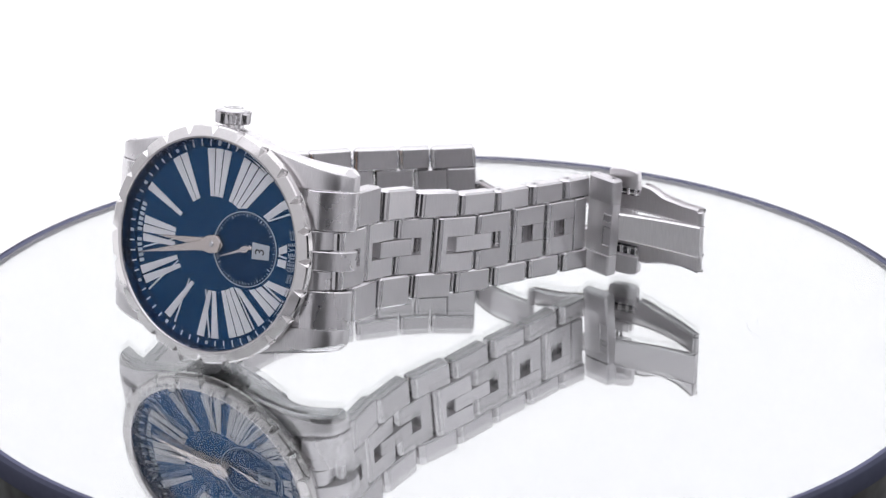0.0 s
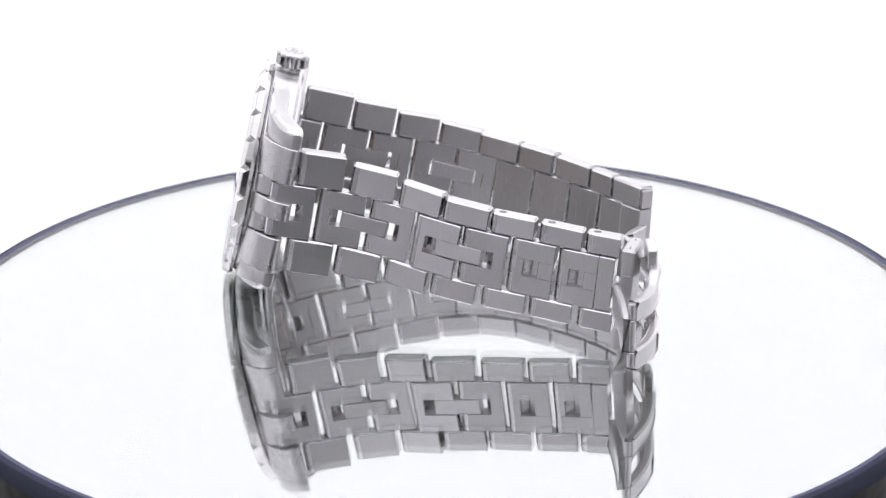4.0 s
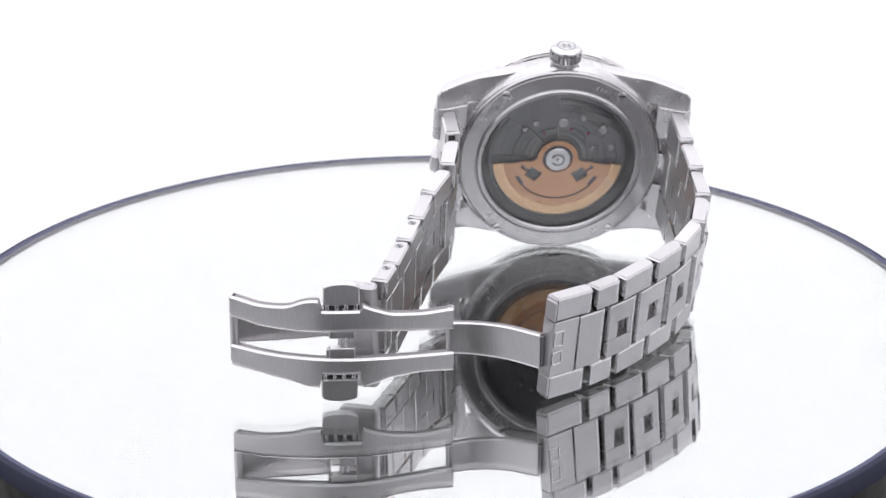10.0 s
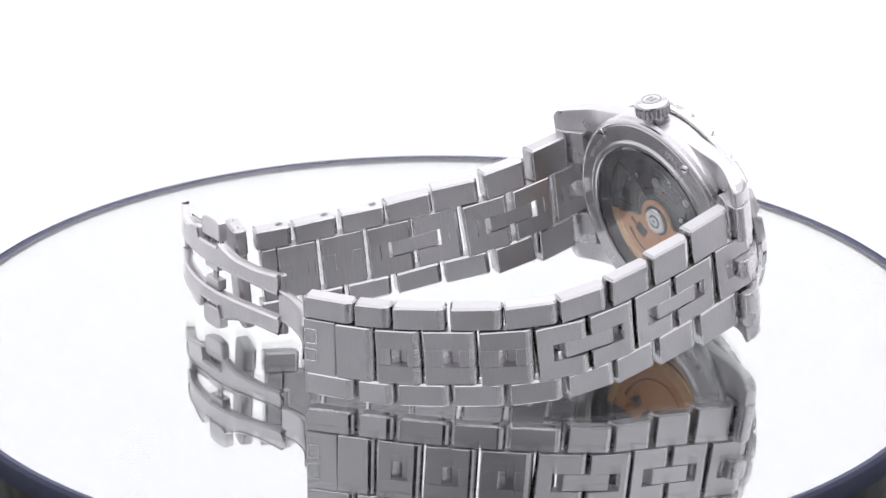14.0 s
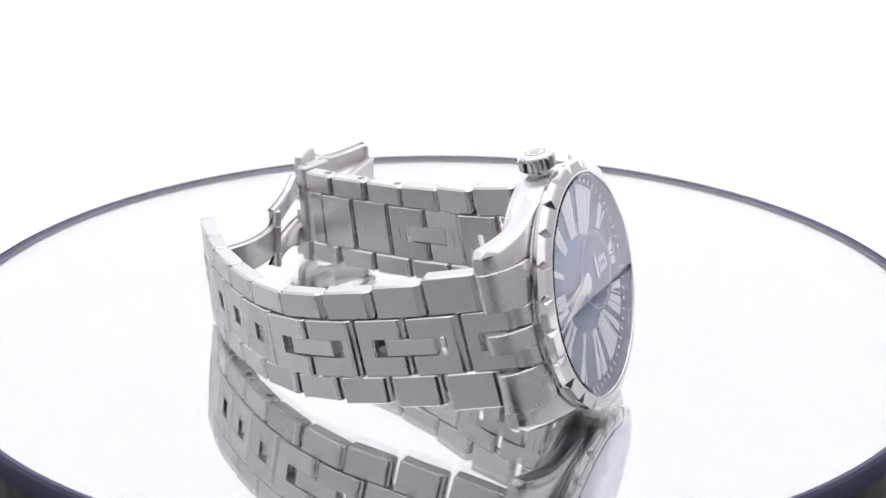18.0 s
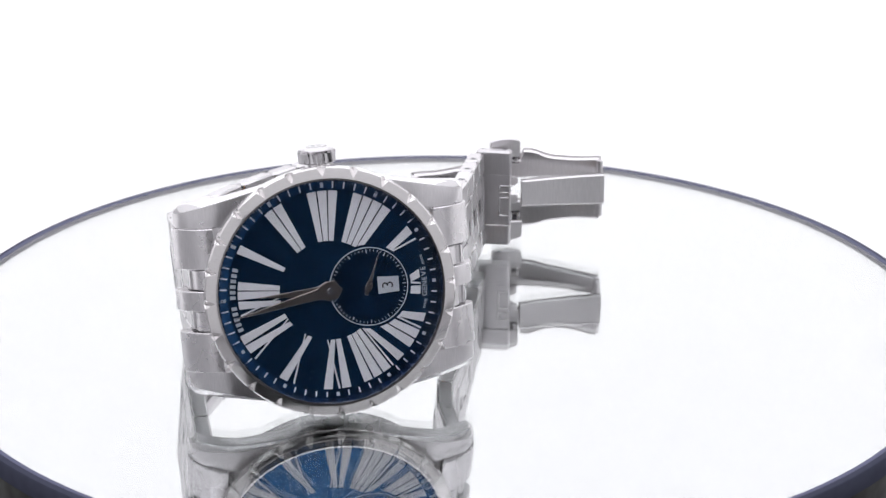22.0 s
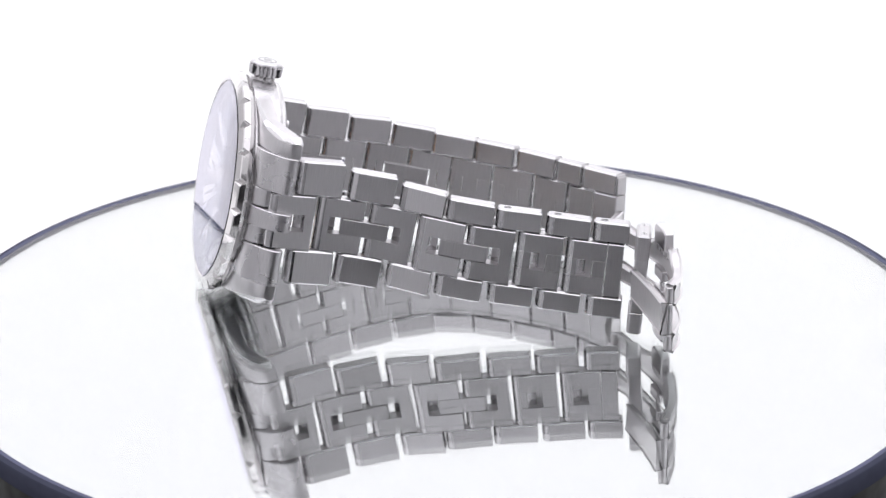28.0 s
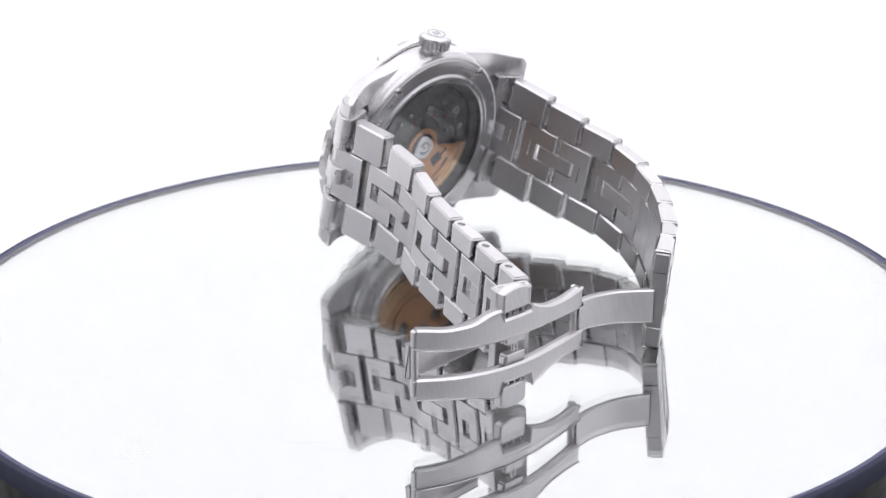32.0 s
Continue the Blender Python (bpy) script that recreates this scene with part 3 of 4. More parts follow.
def numeral(bm, hour, text):
    mid = hour * 30
    total = sum(GLYPHS[c] for c in text) + 0.9 * (len(text) - 1)
    a = -total / 2
    rout = 15.4 if hour in (6, 12) else 16.85
    for c in text:
        w = GLYPHS[c]
        if c == "I":
            stroke(bm, mid, a, a + w, a, a + w, rout)
        elif c == "V":
            stroke(bm, mid, a, a + 5.2, a + 2.6, a + 7.6, rout)
            stroke(bm, mid, a + w - 1.2, a + w - 0.1, a + 7.4, a + 8.6, rout)
        else:
            stroke(bm, mid, a + 4.6, a + w, a, a + 5.2, rout)
            stroke(bm, mid, a, a + 1.1, a + w - 1.6, a + w - 0.3, rout)
        a += w + 0.9


def build_dial(watch):
    bm = B()
    lathe(bm, [(0, 0), (18.9, 0), (18.9, -0.4), (0, -0.4)], 128)
    dial = part("dial", bm, DIAL, watch, "dark blue sunray dial with white Roman numerals", CASE)
    for h, text in enumerate(("I", "II", "III", "IIII", "V", "VI", "VII", "VIII", "IX", "X", "XI", "XII"), 1):
        bm = B()
        numeral(bm, h, text)
        part("numeral", bm, WHITE, dial, "white Roman hour numeral", None)
    # raised flange with the minute track
    bm = B()
    lathe(bm, [(17.05, 0.02), (17.1, 0.22), (18.35, 0.42), (18.45, 0.1)], 128, True)
    flange = part("flange", bm, TRACK, dial, "blue raised minute track")
    bm = B()
    lathe(bm, [(18.4, 0.05), (18.4, 0.5), (18.74, 1.7), (18.74, 0.05)], 128, True)
    part("inner_ring", bm, TRACK, dial, "dark blue ring inside the bezel")
    for k in range(60):
        bm = B()
        a = radians(6 * k)
        hour = k % 5 == 0
        r0, r1, w = (17.4, 18.0, 0.27) if hour else (17.25, 18.15, 0.11)
        z = lambda r: 0.22 + (r - 17.1) * 0.16
        q = [clock(6 * k, r0, -w), clock(6 * k, r1, -w), clock(6 * k, r1, w), clock(6 * k, r0, w)]
        lo = [bm.verts.new((x, y, z(r) - 0.02)) for (x, y), r in zip(q, (r0, r1, r1, r0))]
        hi = [bm.verts.new((x, y, z(r) + (0.1 if hour else 0.05))) for (x, y), r in zip(q, (r0, r1, r1, r0))]
        bm.faces.new(hi)
        for i in range(4):
            bm.faces.new((lo[i], lo[(i + 1) % 4], hi[(i + 1) % 4], hi[i]))
        part("hour_square" if hour else "minute_tick", bm, PRINT if hour else WHITE, flange)
    # the small seconds dial
    bm = B()
    lathe(bm, [(0, 0.012), (6.55, 0.012), (6.6, 0.0)], 96)
    for v in bm.verts:
        v.co.x += SUB[0]
    part("small_dial", bm, TRACK, dial, "sunken blue small seconds dial")
    bm = B()
    lathe(bm, [(6.52, 0.0), (6.52, 0.09), (6.68, 0.09), (6.68, 0.0)], 96, True)
    for v in bm.verts:
        v.co.x += SUB[0]
    part("small_ring", bm, PRINT, dial, "thin pale ring round the small dial")
    bm = B()
    for k in range(60):
        c, s = math.cos(radians(6 * k)), math.sin(radians(6 * k))
        r0, w = (5.7, 0.07) if k % 5 == 0 else (5.95, 0.045)
        prism(bm, [(SUB[0] + r * c - t * s, r * s + t * c) for r, t in ((r0, -w), (6.3, -w), (6.3, w), (r0, w))], 0.015, 0.05)
    part("seconds_track", bm, PRINT, dial, "fine white seconds marks")
    # date window
    bm = B()
    prism(bm, [(8.15, -1.45), (11.75, -1.25), (11.75, 1.3), (8.15, 1.5)], 0.02, 0.11, (0, 0.05))
    frame_ = part("date_frame", bm, PRINT, dial, "polished frame of the date window")
    bm = B()
    prism(bm, [(8.5, -1.05), (11.35, -1.05), (11.35, 1.1), (8.5, 1.1)], 0.08, 0.125)
    part("date_disc", bm, PRINT, dial, "white date disc")
    bm = B()
    lay(bm, letter_mesh("3", 2.7), lambda x, y, z: (9.9 - y, 0.02 + x, 0.14 + z))
    part("date_figure", bm, INK, dial, "black date figure 3")
    # lettering
    bm = B()
    for i, ch in enumerate("GENEVE"):
        a = 180 - (i - 2.5) * 3.05
        lay(bm, letter_mesh(ch, 1.25, 0.02), lambda x, y, z, a=a: (*turned(a, 16.15, x, y), 0.04 + z))
    part("place_name", bm, PRINT, dial, "pale printed place name")
    bm = B()
    for word, a in (("SWISS", 193.5), ("MADE", 166.8)):
        lay(bm, letter_mesh(word, 0.62, 0.02), lambda x, y, z, a=a: (*turned(a, 16.4, x, y), 0.04 + z))
    part("origin_mark", bm, PRINT, dial, "small printed origin mark")
    # the maker's lettering at twelve, as plain bars on an arc
    bm = B()
    for i in range(12):
        if i == 5:
            continue
        a = (i - 5.5) * 3.3 - 0.5
        prism(bm, [clock(a - 1.05, 15.75), clock(a - 1.05, 16.7), clock(a + 1.05, 16.7), clock(a + 1.05, 15.75)], 0.03, 0.07)
    part("lettering_bar", bm, PRINT, dial, "pale bars of the lettering at twelve")
    return dial


def turned(a, r, x, y):
    """A letter's point (x along, y up) on the lower arc of the dial, tops towards the centre."""
    cx, cy = clock(a, r - y)
    t = radians(a)
    return (cx - x * math.sin(t), cy - x * math.cos(t))


def hand_blade(bm, tip, base, tail, w_base, w_hub, z, thick=0.22):
    """A tapered hand along +x with a six-sided hub and a pointed tail."""
    h = w_hub
    pts = [(tail, 0), (0.55 * tail, -h), (0.75, -h), (base, -w_base), (tip, -0.06), (tip, 0.06), (base, w_base), (0.75, h), (0.55 * tail, h)]
    prism(bm, pts, z, z + thick, (0, 0.06))
    return bm


def build_hands(watch):
    hour = part("hour_hand", hand_blade(B(), 11.8, 2.0, -2.2, 0.9, 1.55, 0.30), HAND, watch, "rose gold tapered hour hand", CASE @ pose(0, 0, 0, 0, 0, 180 + 0.3))
    minute = part("minute_hand", hand_blade(B(), 16.4, 2.1, -2.0, 0.9, 1.6, 0.60), HAND, watch, "rose gold tapered minute hand", CASE)
    bm = cyl(B(), 0.5, 0.28, 0.95, 0.08, 36)
    part("hand_pin", bm, POLISHED, watch, "polished pin of the hands", CASE)
    bm = B()
    prism(bm, [(-1.7, 0), (-1.35, -0.42), (-0.8, -0.28), (-0.55, -0.55), (0.0, -0.66), (0.55, -0.5), (1.0, -0.26), (6.2, -0.05), (6.2, 0.05), (1.0, 0.26), (0.55, 0.5), (0.0, 0.66), (-0.55, 0.55), (-0.8, 0.28), (-1.35, 0.42)], 0.14, 0.28, (0, 0.04))
    second = part("seconds_hand", bm, HAND, watch, "thin rose gold small seconds hand", CASE)
    part("seconds_pin", cyl(B(), 0.22, 0.12, 0.34, 0.04, 36), POLISHED, second)
    return minute, second


# ---------------------------------------------------------------- the bracelet
# joints of the two halves, outer face, upper edge and width, on the turntable
TWELVE = [
    ((-55.5, 2.4, 31.80), 24.60), ((-51.4, 11.0, 28.75), 23.15), ((-47.0, 18.8, 25.95), 21.25), ((-42.4, 26.3, 23.85), 20.15), ((-35.7, 32.6, 21.85), 19.35),
    ((-27.4, 37.1, 20.85), 19.15), ((-18.5, 40.2, 20.45), 19.15), ((-9.2, 42.4, 20.05), 19.15), ((-2.4, 43.2, 19.95), 19.05), ((7.2, 43.7, 20.25), 19.05)]
TWELVE_UP = ((0.079, 0.203, 0.976), (0.03, 0.19, 0.98), (0.02, 0.19, 0.98), (0.01, 0.165, 0.98), (0.02, 0.15, 0.98), (0.0, 0.13, 0.99), (0.0, 0.13, 0.99), (0.0, 0.11, 0.99), (0.0, 0.095, 0.99), (0.03, 0.085, 0.99))
SIX = [
    ((-14.5, -20.8, 33.15), 24.55), ((-10.3, -13.2, 30.65), 22.45), ((-4.5, -6.8, 27.95), 20.55), ((3.0, -2.1, 25.75), 19.25), ((9.9, 3.9, 23.95), 18.45),
    ((16.6, 9.8, 22.95), 18.25), ((23.1, 15.5, 21.95), 18.25), ((28.7, 20.2, 21.4), 18.25)]
SIX_UP = ((0.079, 0.203, 0.976), (0.06, 0.18, 0.98), (0.05, 0.15, 0.985), (0.04, 0.12, 0.99), (0.03, 0.11, 0.99), (0.025, 0.1, 0.99), (0.02, 0.085, 0.995), (0.02, 0.085, 0.995))
THICK, MIDDLE, BAR = 3.0, 5.1, 1.62


def basis(origin, u, w):
    """A pose from a place (mm), the way along and the way up; y is the outer face's normal."""
    u = Vector(u).normalized()
    w = Vector(w)
    w = (w - u * w.dot(u)).normalized()
    v = w.cross(u)
    return Matrix(((u.x, v.x, w.x, origin[0] * MM), (u.y, v.y, w.y, origin[1] * MM), (u.z, v.z, w.z, origin[2] * MM), (0, 0, 0, 1)))


def link_profile(a0, a1, case, r=1.45, low=None):
    """The long section (x, y) of a link: a rolled shoulder at the case end (+1, -1; 0: none), crisp at the other."""
    soft, crisp = (0.9, r), (0.3, 0.12)
    (la, ha), (lb, hb) = (soft if case < 0 else crisp), (soft if case > 0 else crisp)
    return round_rect(a0, a1, -THICK + 0.15 if low is None else low, 0, (la, lb, hb, ha), 6)


def outer_link(length, width, flip):
    """One block of an outer row: rolled case end, bevelled edges; z from its middle, y outwards."""
    e = length / 2 - 0.21
    a, b = (-e + 0.22, e) if flip > 0 else (-e, e - 0.22)
    return prism(B(), link_profile(a, b, -flip, 1.5, -THICK), -width / 2, width / 2, (0.34, 0.34))


def rails(bm, half, case, inner):
    """The two long sides of a middle piece."""
    prism(bm, link_profile(-half, half, case), inner, MIDDLE, (0.0, 0.16))
    prism(bm, link_profile(-half, half, case), -MIDDLE, -inner, (0.16, 0.0))
    return bm


def c_link(half, opening, slot, case):
    """A middle piece, 2 * MIDDLE high, with a slot open at one end (+1, -1)."""
    bm = rails(B(), half, case, BAR)
    s = opening
    a, b = sorted((-s * half, s * (half - slot)))
    prism(bm, link_profile(a, b, case if case == -s else 0), -BAR, BAR)
    # sloping floor at the closed end of the slot
    d = half - slot
    prism(bm, [(s * x, y) for x, y in ((d - 0.1, -2.85), (d + 1.4, -2.85), (d + 1.4, -2.6), (d - 0.1, -1.9))], -BAR - 0.05, BAR + 0.05)
    return bm


def removable_link(half, case):
    """Three strips side by side, the middle one with a sunk square."""
    bm = rails(B(), half, case, BAR + 0.03)
    q = 1.35
    for sx in (-1, 1):
        a, b = sorted((sx * q, sx * half))
        prism(bm, [(x, y - 0.04) for x, y in link_profile(a, b, case if case == sx else 0)], -BAR, BAR, (0.06, 0.06))
    # the sunk square: a floor that falls away to one side
    prism(bm, [(-q, -2.6), (q, -2.6), (q, -0.75), (0.15, -1.55), (0.0, -1.2), (-0.15, -1.55), (-q, -1.5)], -BAR + 0.02, BAR - 0.02)
    # plain inner face
    e = half - 0.4
    prism(bm, [(-e, -2.88), (e, -2.88), (e, -2.5), (-e, -2.5)], -MIDDLE + 0.25, MIDDLE - 0.25)
    return bm


def solid_link(half, case):
    return prism(B(), link_profile(-half, half, case), -MIDDLE, MIDDLE, (0.2, 0.2))


def build_half(watch, joints, ups, plan, turn, screws):
    """One half of the bracelet. plan: the middle pieces, joint by joint. turn: -1 where the outer face is on the other side."""
    tops = [Vector(p) for p, w in joints]
    wide = [w for p, w in joints]
    ups = [Vector(u).normalized() for u in ups]
    mids = [t - u * (w / 2) for t, u, w in zip(tops, ups, wide)]
    for i in range(len(mids) - 1):
        u = (mids[i + 1] - mids[i]) * turn
        c = (mids[i] + mids[i + 1]) / 2
        width = (wide[i] + wide[i + 1]) / 2
        m = basis(c, u, ups[i] + ups[i + 1])
        length = (mids[i + 1] - mids[i]).length
        row = (width - 2 * MIDDLE) / 2 - 0.06
        for s in (1, -1):
            link = part("outer_link", outer_link(length, row, turn), BRUSHED_LONG, watch, "satin steel outer bracelet link", m @ pose(0, 0, s * (MIDDLE + 0.06 + row / 2) * MM), angle=24, flank=EDGE_STEEL)
            if i in screws and s == -turn:
                x, e0, e1 = -turn * (length / 2 - 2.4), s * row / 2, s
                bm = cyl(B(), 0.62, *sorted((e0 - e1 * 0.1, e0 + e1 * 0.03)), 0.03, 36, at=(x, -1.4))
                sc = part("screw", bm, PLAIN_SCREW, link, "small slotted link screw")
                bm = B()
                prism(bm, [(x - 0.42, -1.90), (x + 0.60, -1.1), (x + 0.42, -0.90), (x - 0.60, -1.70)], *sorted((e0 + e1 * 0.02, e0 + e1 * 0.05)))
                part("slot", bm, INK, sc)
                bm = cyl(B(), 0.76, *sorted((e0 - e1 * 0.2, e0 + e1 * 0.012)), 0.0, 36, at=(x, -1.4))
                part("screw_seat", bm, DARK_STEEL, link)
    for k, kind in plan:
        if k == 0:
            u = (mids[1] - mids[0]) * turn
        elif k >= len(mids) - 1:
            u = (mids[-1] - mids[-2]) * turn
        else:
            u = ((mids[k + 1] - mids[k]).normalized() + (mids[k] - mids[k - 1]).normalized()) * turn
        # each middle piece reaches half-way to its neighbours
        before = (mids[k] - mids[k - 1]).length / 2 - 0.24 if k else 4.0
        after = (mids[k + 1] - mids[k]).length / 2 - 0.24 if k < len(mids) - 1 else 1.5
        if kind == "solid":
            after = 3.6
        half = (before + after) / 2
        c = mids[k] + Vector(u).normalized() * (turn * (after - before) / 2)
        m = basis(c, u, ups[k])
        if kind == "to_case":
            part("middle_link", c_link(half, -turn, 6.7, -turn), BRUSHED_LONG, watch, "satin notched middle link", m, angle=20, flank=EDGE_STEEL)
        elif kind == "open":
            part("middle_link", c_link(half, turn, 6.3, -turn), BRUSHED_LONG, watch, "satin notched middle link", m, angle=20, flank=EDGE_STEEL)
        elif kind == "close":
            part("middle_link", c_link(half, -turn, 6.3, -turn), BRUSHED_LONG, watch, "satin notched middle link", m, angle=20, flank=EDGE_STEEL)
        elif kind == "removable":
            part("middle_link", removable_link(half, -turn), BRUSHED_LONG, watch, "satin middle link with a sunk square", m, angle=20, flank=EDGE_STEEL)
        elif kind == "solid":
            part("middle_link", solid_link(half, -turn), BRUSHED_LONG, watch, "plain satin middle link", m, angle=20, flank=EDGE_STEEL)
        elif kind == "end":
            part("middle_link", solid_link(1.5, 0), BRUSHED_LONG, watch, "plain satin end link", m @ pose(-turn * 1.4 * MM, 0, 0), flank=EDGE_STEEL)
        if kind == "open":
            # the bar that bridges this piece and the next
            a, b = mids[k], mids[k + 1]
            d = (b - a)
            bm = B()
            ln = d.length / 2 - 0.25
            prism(bm, [(-ln, -2.6), (-ln + 0.15, -2.75), (ln - 0.15, -2.75), (ln, -2.6), (ln, -0.2), (ln - 0.2, 0.02), (-ln + 0.2, 0.02), (-ln, -0.2)], -BAR + 0.17, BAR - 0.17, (0.08, 0.08))
            part("centre_bar", bm, BRUSHED_LONG, watch, "satin bar bridging two middle links", basis((a + b) / 2, d * turn, ups[k] + ups[k + 1]), angle=30)


def strip(bm, path, tops, bottoms, thick):
    """A curved band: plan path (x, y), heights of its two edges, thickness to its left."""
    pts = [Vector(p) for p in path]
    rows = []
    n = len(pts)
    for i, p in enumerate(pts):
        d = (pts[min(i + 1, n - 1)] - pts[max(i - 1, 0)]).normalized()
        s = Vector((-d.y, d.x)) * thick
        c = min(0.18, thick * 0.3)
        e = s.normalized() * c
        a, b = tops[i], bottoms[i]
        rows.append([bm.verts.new((p.x + e.x, p.y + e.y, a)), bm.verts.new((p.x, p.y, a - c)), bm.verts.new((p.x, p.y, b + c)), bm.verts.new((p.x + e.x, p.y + e.y, b)),
                     bm.verts.new((p.x + s.x - e.x, p.y + s.y - e.y, b)), bm.verts.new((p.x + s.x, p.y + s.y, b + c)), bm.verts.new((p.x + s.x, p.y + s.y, a - c)), bm.verts.new((p.x + s.x - e.x, p.y + s.y - e.y, a))])
    for p, q in zip(rows, rows[1:]):
        for i in range(8):
            bm.faces.new((p[i], p[(i + 1) % 8], q[(i + 1) % 8], q[i]))
    bm.faces.new(rows[0])
    bm.faces.new(rows[-1][::-1])
    return bm


def smooth_path(points, n):
    """Catmull-Rom through points of any dimension."""
    out = []
    P = [Vector(p) for p in points]
    P = [P[0] * 2 - P[1]] + P + [P[-1] * 2 - P[-2]]
    for i in range(1, len(P) - 2):
        for k in range(n):
            t = k / n
            a, b, c, d = P[i - 1], P[i], P[i + 1], P[i + 2]
            out.append(0.5 * ((2 * b) + (c - a) * t + (2 * a - 5 * b + 4 * c - d) * t * t + (3 * b - a - 3 * c + d) * t ** 3))
    out.append(P[-2])
    return out


def build_clasp(watch):
    # end block, turned across the end of the six o'clock half
    a, b = Vector((28.8, 22.6)), Vector((33.4, 17.3))
    d = (b - a).normalized()
    m = basis(((a.x + b.x) / 2, (a.y + b.y) / 2, 11.4), (d.x, d.y, 0), (0.02, 0.085, 0.995))
    ln = (b - a).length / 2
    bm = B()
    prism(bm, round_rect(-ln, ln, -1.3, 1.3, (1.0, 0.5, 0.5, 1.0), 4), MIDDLE + 0.05, 10.0, (0.1, 0.4))
    block = part("clasp_block", bm, BRUSHED_LONG, watch, "satin end block of the clasp", m)
    bm = B()
    prism(bm, round_rect(-ln, ln, -1.3, 1.3, (1.0, 0.5, 0.5, 1.0), 4), -9.3, -MIDDLE - 0.05, (0.4, 0.1))
    part("lower_block", bm, BRUSHED_LONG, block)
    bm = B()
    prism(bm, round_rect(-ln, ln - 0.1, -1.0, 1.25, (0.8, 0.2, 0.2, 1.0), 4), -MIDDLE, MIDDLE, (0.06, 0.06))
    part("middle_block", bm, BRUSHED_LONG, block)
    bm = B()
    for z_lo, z_hi in ((-3.4, 0.6), (1.3, 3.0)):
        for p0, p1, q0, q1 in ((ln - 2.2, ln - 0.3, z_lo, z_lo + 0.3), (ln - 2.2, ln - 0.3, z_hi - 0.3, z_hi), (ln - 2.3, ln - 2.0, z_lo + 0.2, z_hi - 0.2)):
            prism(bm, round_rect(p0, p1, q0, q1, (0.1,) * 4, 2), -1.12, -0.98, (0.05, 0), lambda a_, b_, c_: (a_, c_, b_))
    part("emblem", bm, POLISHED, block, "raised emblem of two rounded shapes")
    for x in (-ln + 1.5, ln - 1.3):
        sc = part("screw", cyl(B(), 0.55, 9.9, 10.06, 0.03, 36, at=(x, 0)), POLISHED, block, "small slotted clasp screw")
        bm = B()
        prism(bm, [(x - 0.45, -0.1), (x + 0.45, -0.1), (x + 0.45, 0.1), (x - 0.45, 0.1)], 10.05, 10.08)
        part("slot", bm, INK, sc)
    # the fork: two prongs joined at the tip and at the pivot
    key = [(48.3, 7.7), (44.6, 13.6), (38.6, 19.4), (32.4, 23.3), (25.0, 26.4), (18.0, 28.9)]
    n = 14
    path = smooth_path([(x, y) for x, y in key], n)
    stops = (0.0, 0.15, 0.27, 0.36, 0.57, 0.63, 0.72, 0.85, 1.0)

    def edge(heights):
        """The height of an edge along the prong, eased from stop to stop."""
        out = []
        for k in range(len(path)):
            f = k / (len(path) - 1)
            i = min(len(stops) - 2, sum(1 for q in stops[1:] if f > q))
            g = (f - stops[i]) / (stops[i + 1] - stops[i])
            g = g * g * (3 - 2 * g) if abs(heights[i + 1] - heights[i]) > 0.8 else g
            out.append(heights[i] + (heights[i + 1] - heights[i]) * g)
        return [sum(out[max(0, k - 2):k + 3]) / len(out[max(0, k - 2):k + 3]) for k in range(len(out))]

    up_top = edge((18.9, 18.2, 18.3, 19.7, 19.3, 18.0, 16.8, 16.4, 16.7))
    up_bot = edge((15.6, 15.0, 14.7, 14.6, 14.5, 14.4, 14.2, 13.8, 13.4))
    lo_top = edge((9.9, 9.6, 9.3, 9.1, 8.9, 8.9, 8.8, 8.7, 8.6))
    lo_bot = edge((6.7, 6.3, 5.5, 4.4, 3.6, 4.7, 5.7, 6.2, 5.8))
    for i, p in enumerate(path):
        # notch under the push caps
        if 32.6 < p.x < 38.3:
            up_top[i], lo_bot[i] = 17.7, 6.7
    clasp = part("clasp", strip(B(), path, up_top, up_bot, -1.25), BLADE, watch, "open brushed steel folding clasp")
    part("lower_prong", strip(B(), path, lo_top, lo_bot, -1.25), BLADE, clasp)
    for (x, y), cuts in (((48.6, 7.9), (6.9, 9.8, 15.7, 18.7)), ((18.0, 28.6), (5.5, 8.5, 13.8, 16.8))):
        for lo, hi in zip(cuts, cuts[1:]):
            part("hinge_barrel", cyl(B(), 0.72, lo + 0.04, hi - 0.04, 0.12, 36, at=(x, y)), BLADE, clasp, "round hinge knuckle")
    # inner bands
    p1 = smooth_path([(34.3, 15.4), (38.5, 13.2), (43.5, 10.4), (48.9, 7.0)], n)
    bm = strip(B(), p1, [15.6 + 0.3 * k / (len(p1) - 1) for k in range(len(p1))], [10.7 - 0.6 * k / (len(p1) - 1) for k in range(len(p1))], -0.9)
    part("inner_band", bm, BLADE, clasp, "brushed inner band of the clasp")
    p2 = smooth_path([(18.0, 28.9), (14.0, 31.2), (10.2, 35.0), (7.3, 40.6)], n)
    bm = strip(B(), p2, [14.0 - 0.9 * k / (len(p2) - 1) for k in range(len(p2))], [8.7 - 1.4 * k / (len(p2) - 1) for k in range(len(p2))], -0.9)
    part("inner_band", bm, BLADE, clasp, "brushed inner band of the clasp")
    part("hinge_barrel", cyl(B(), 0.75, 7.4, 13.0, 0.12, 36, at=(7.5, 40.4)), DARK_STEEL, clasp, "dark hinge knuckle at the end plate")
    # push caps
    c0 = Vector((35.4, 21.4))
    dr = Vector((-6.2, 3.7)).normalized()
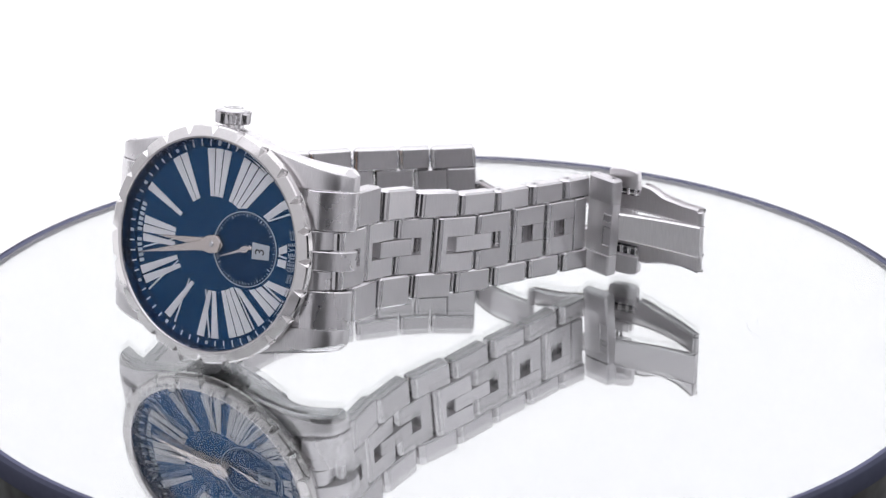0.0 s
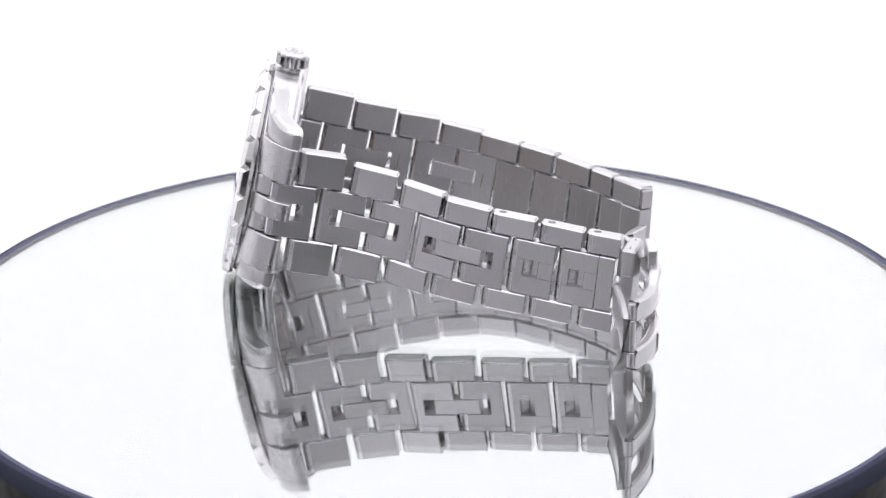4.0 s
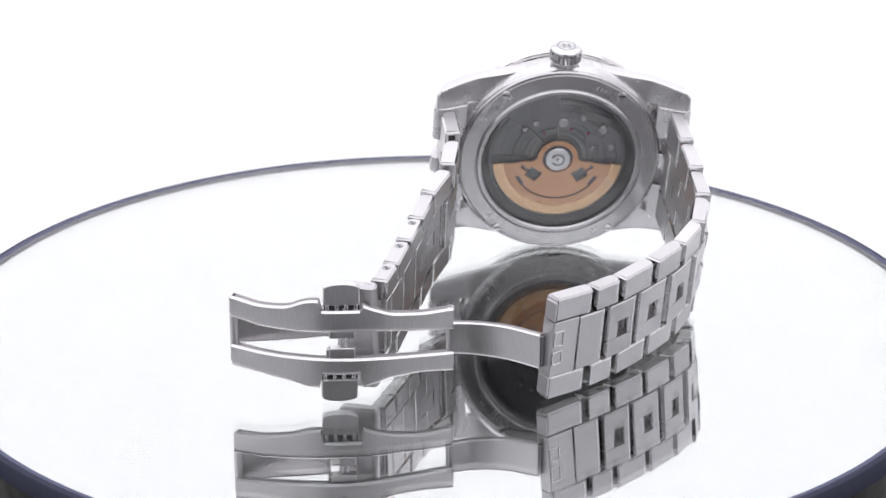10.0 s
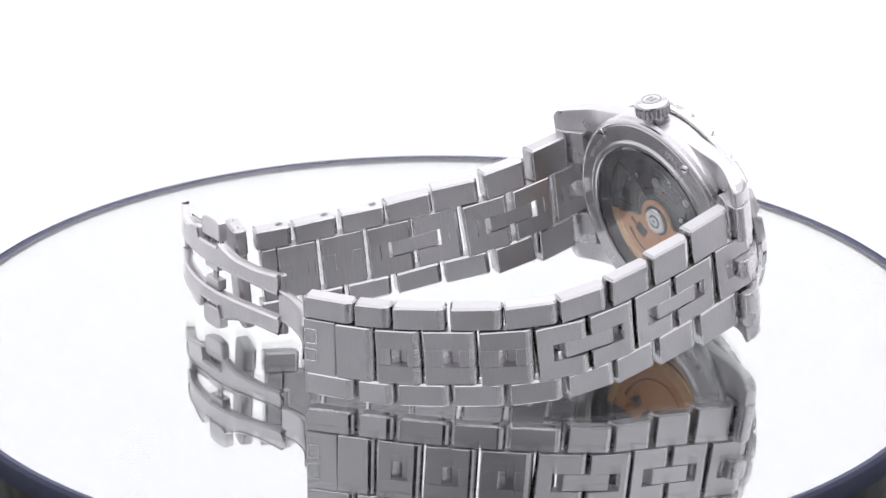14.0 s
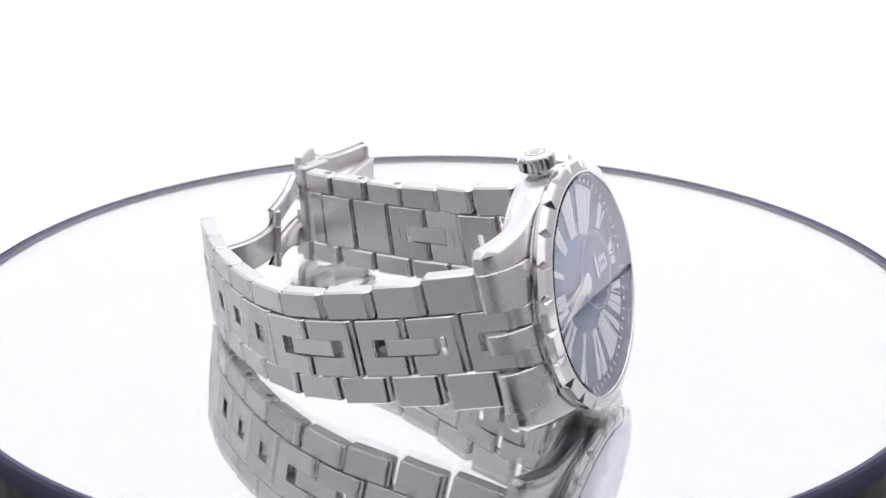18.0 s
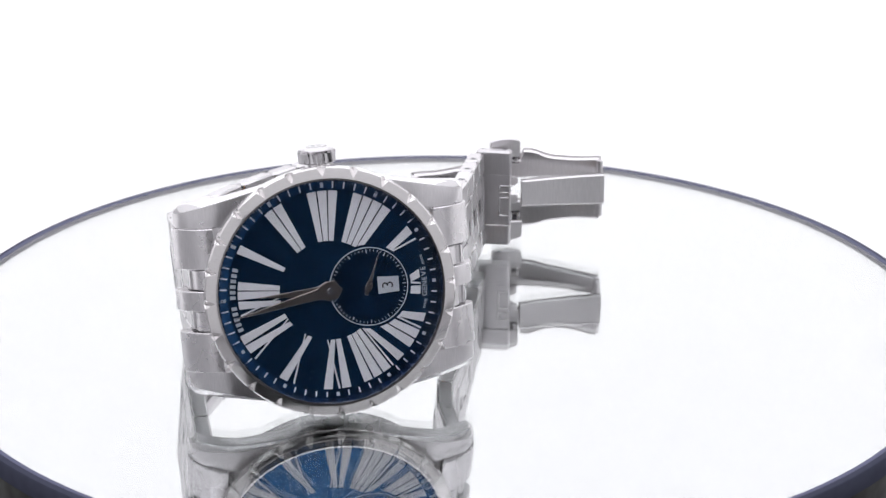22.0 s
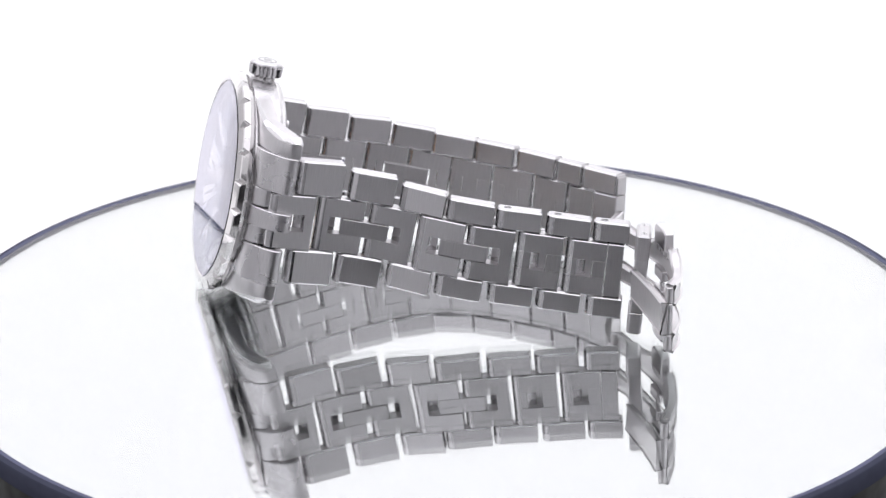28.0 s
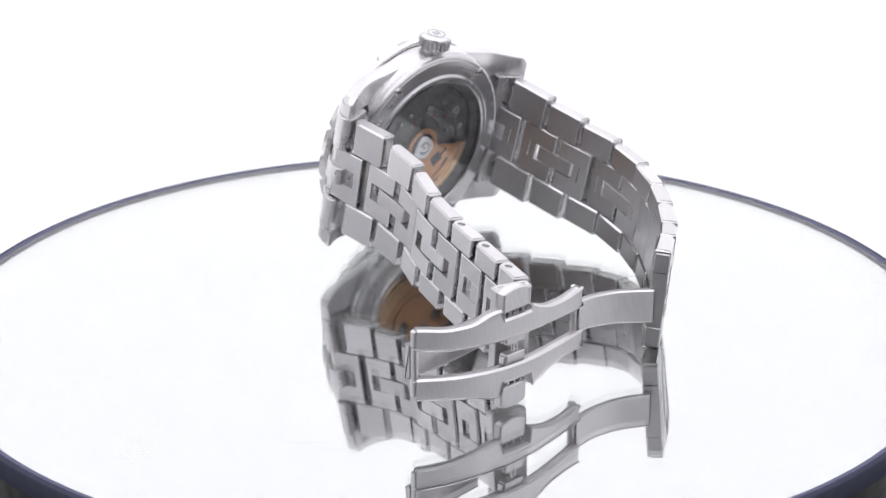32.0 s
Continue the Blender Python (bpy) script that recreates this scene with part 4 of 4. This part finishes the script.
    for z0, z1, s in ((18.8, 22.8, 1), (1.1, 5.2, -1)):
        mm_ = basis((c0.x - (0.5 * dr.x if s < 0 else 0), c0.y - (0.5 * dr.y if s < 0 else 0), 0), (dr.x, dr.y, 0), (0, 0, 1))
        bm = B()
        arc = [(3.1 * math.cos(radians(15 * k)), 0.68 + math.sin(radians(15 * k)) ** 0.6 * 0.32 if 0 < k < 12 else 0.68) for k in range(13)]
        tall = z1 - z0
        pr = [(3.1, z0)] + [(x, z0 + tall * h) for x, h in arc] + [(-3.1, z0)] if s > 0 else [(3.1, z1)] + [(x, z1 - tall * h) for x, h in arc] + [(-3.1, z1)]
        prism(bm, pr, -0.95, 0.75, (0.22, 0.22), lambda a_, b_, c_: (a_, c_, b_))
        part("push_cap", bm, BLADE, clasp, "satin push cap of the clasp", mm_, 25)
        bm = B()
        za, zb = (17.5, 19.0) if s > 0 else (5.0, 6.9)
        for k in range(4):
            x = -2.4 + 1.6 * k
            cyl(bm, 0.42, za, zb, 0.0, 36, at=(x, -0.1))
        part("spring", bm, POLISHED, clasp, "small polished spring pins", mm_)
        # thin black sheet among the pins gives the slot its shade
        bm = B()
        prism(bm, [(-3.0, -0.2), (3.0, -0.2), (3.0, 0.0), (-3.0, 0.0)], za - 0.2, zb + 0.2)
        part("slot_shade", bm, BLACK_RING, clasp, "", mm_)
    mm_ = basis((c0.x, c0.y, 0), (dr.x, dr.y, 0), (0, 0, 1))
    bm = B()
    for z0, z1, w in ((12.8, 14.7, 2.2), (9.0, 11.0, 2.2)):
        prism(bm, round_rect(-w, w, -1.0, 0.8, (0.2,) * 4, 2), z0, z1, (0.12, 0.12))
        prism(bm, round_rect(-w - 0.5, -w + 0.2, -0.6, 0.5, (0.1,) * 4, 2), z0 + 0.3, z1 - 0.3, (0.08, 0.08))
    part("catch", bm, BLADE, clasp, "polished catch between the prongs", mm_)
    bm = B()
    for x in (-0.1, 0.75):
        cyl(bm, 0.3, 10.3, 13.4, 0.0, 36, at=(x, -0.2))
    part("catch_spring", bm, POLISHED, clasp, "", mm_)


def build_plate(watch):
    """The last, long link of the twelve o'clock half, with a raised emblem."""
    ends = [Vector(p) - Vector(u).normalized() * (w / 2) for (p, w), u in zip(TWELVE[-2:], TWELVE_UP[-2:])]
    a, b = ends
    m = basis((a + b) / 2, b - a, Vector(TWELVE_UP[-2]) + Vector(TWELVE_UP[-1]))
    bm = B()
    to = lambda p, q, r: (p, r, q)
    prism(bm, [(-0.9, -MIDDLE), (4.75, -MIDDLE), (4.75, MIDDLE), (-0.9, MIDDLE)], -THICK, 0.0, (0.2, 0.1), to)
    plate = part("end_plate", bm, BRUSHED_LONG, watch, "satin end plate of the bracelet with an emblem", m)
    bm = B()
    for y0, y1 in ((-3.0, -0.4), (0.4, 3.4)):
        for a0, a1, b0, b1 in ((2.55, 4.6, y0, y0 + 0.32), (2.55, 4.6, y1 - 0.32, y1), (2.3, 2.62, y0 + 0.2, y1 - 0.2), (4.28, 4.6, y0 + 0.2, y1 - 0.2)):
            prism(bm, round_rect(a0, a1, b0, b1, (0.12,) * 4, 2), -0.05, 0.13, (0, 0.05), to)
    part("emblem", bm, POLISHED, plate, "raised emblem of two rounded shapes")
    for y in (-1, 1):
        bm = B()
        prism(bm, round_rect(3.9, 4.8, -2.7, -0.1, (0.1,) * 4, 2), *sorted((y * (MIDDLE + 0.1), y * 8.9)), (0.2, 0.2))
        part("end_cap", bm, BRUSHED_LONG, plate)
    part("pin_hole", cyl(B(), 0.45, 8.7, 9.3, 0.02, 36, at=(3.6, -1.3)), DARK_STEEL, plate)


def build_watch():
    watch = tagged(new("wristwatch"), "steel wristwatch with blue dial and open bracelet, standing on its side", "watch")
    build_case(watch)
    build_back(watch)
    build_dial(watch)
    minute, second = build_hands(watch)
    build_half(watch, TWELVE, TWELVE_UP, ((0, "to_case"), (1, "open"), (2, "close"), (3, "open"), (4, "close"), (5, "removable"), (6, "removable"), (7, "removable"), (8, "solid")), 1, (4, 5, 6, 7))
    build_half(watch, SIX, SIX_UP, ((0, "to_case"), (1, "open"), (2, "close"), (3, "open"), (4, "close"), (5, "removable"), (6, "removable"), (7, "end")), -1, (4, 5, 6))
    build_plate(watch)
    build_clasp(watch)
    return watch, minute, second


build_studio()
mirror = build_turntable()
watch, minute, second = build_watch()


def motions():
    """The turntable carries mirror and watch round; the hands run."""
    spin = -14.505
    rows = [(t, pose(0, 0, 0, 0, 0, spin * t)) for t in range(33)]
    walk(watch, rows)
    walk(mirror, rows)
    walk(minute, [(t, CASE @ pose(0, 0, 0, 0, 0, 180 + 13.3 - 0.1 * t)) for t in range(0, 33, 2)])
    walk(second, [(t, CASE @ pose(SUB[0] * MM, 0, 0, 0, 0, 180 + 21 - 6.0 * t)) for t in range(0, 33, 2)])


motions()
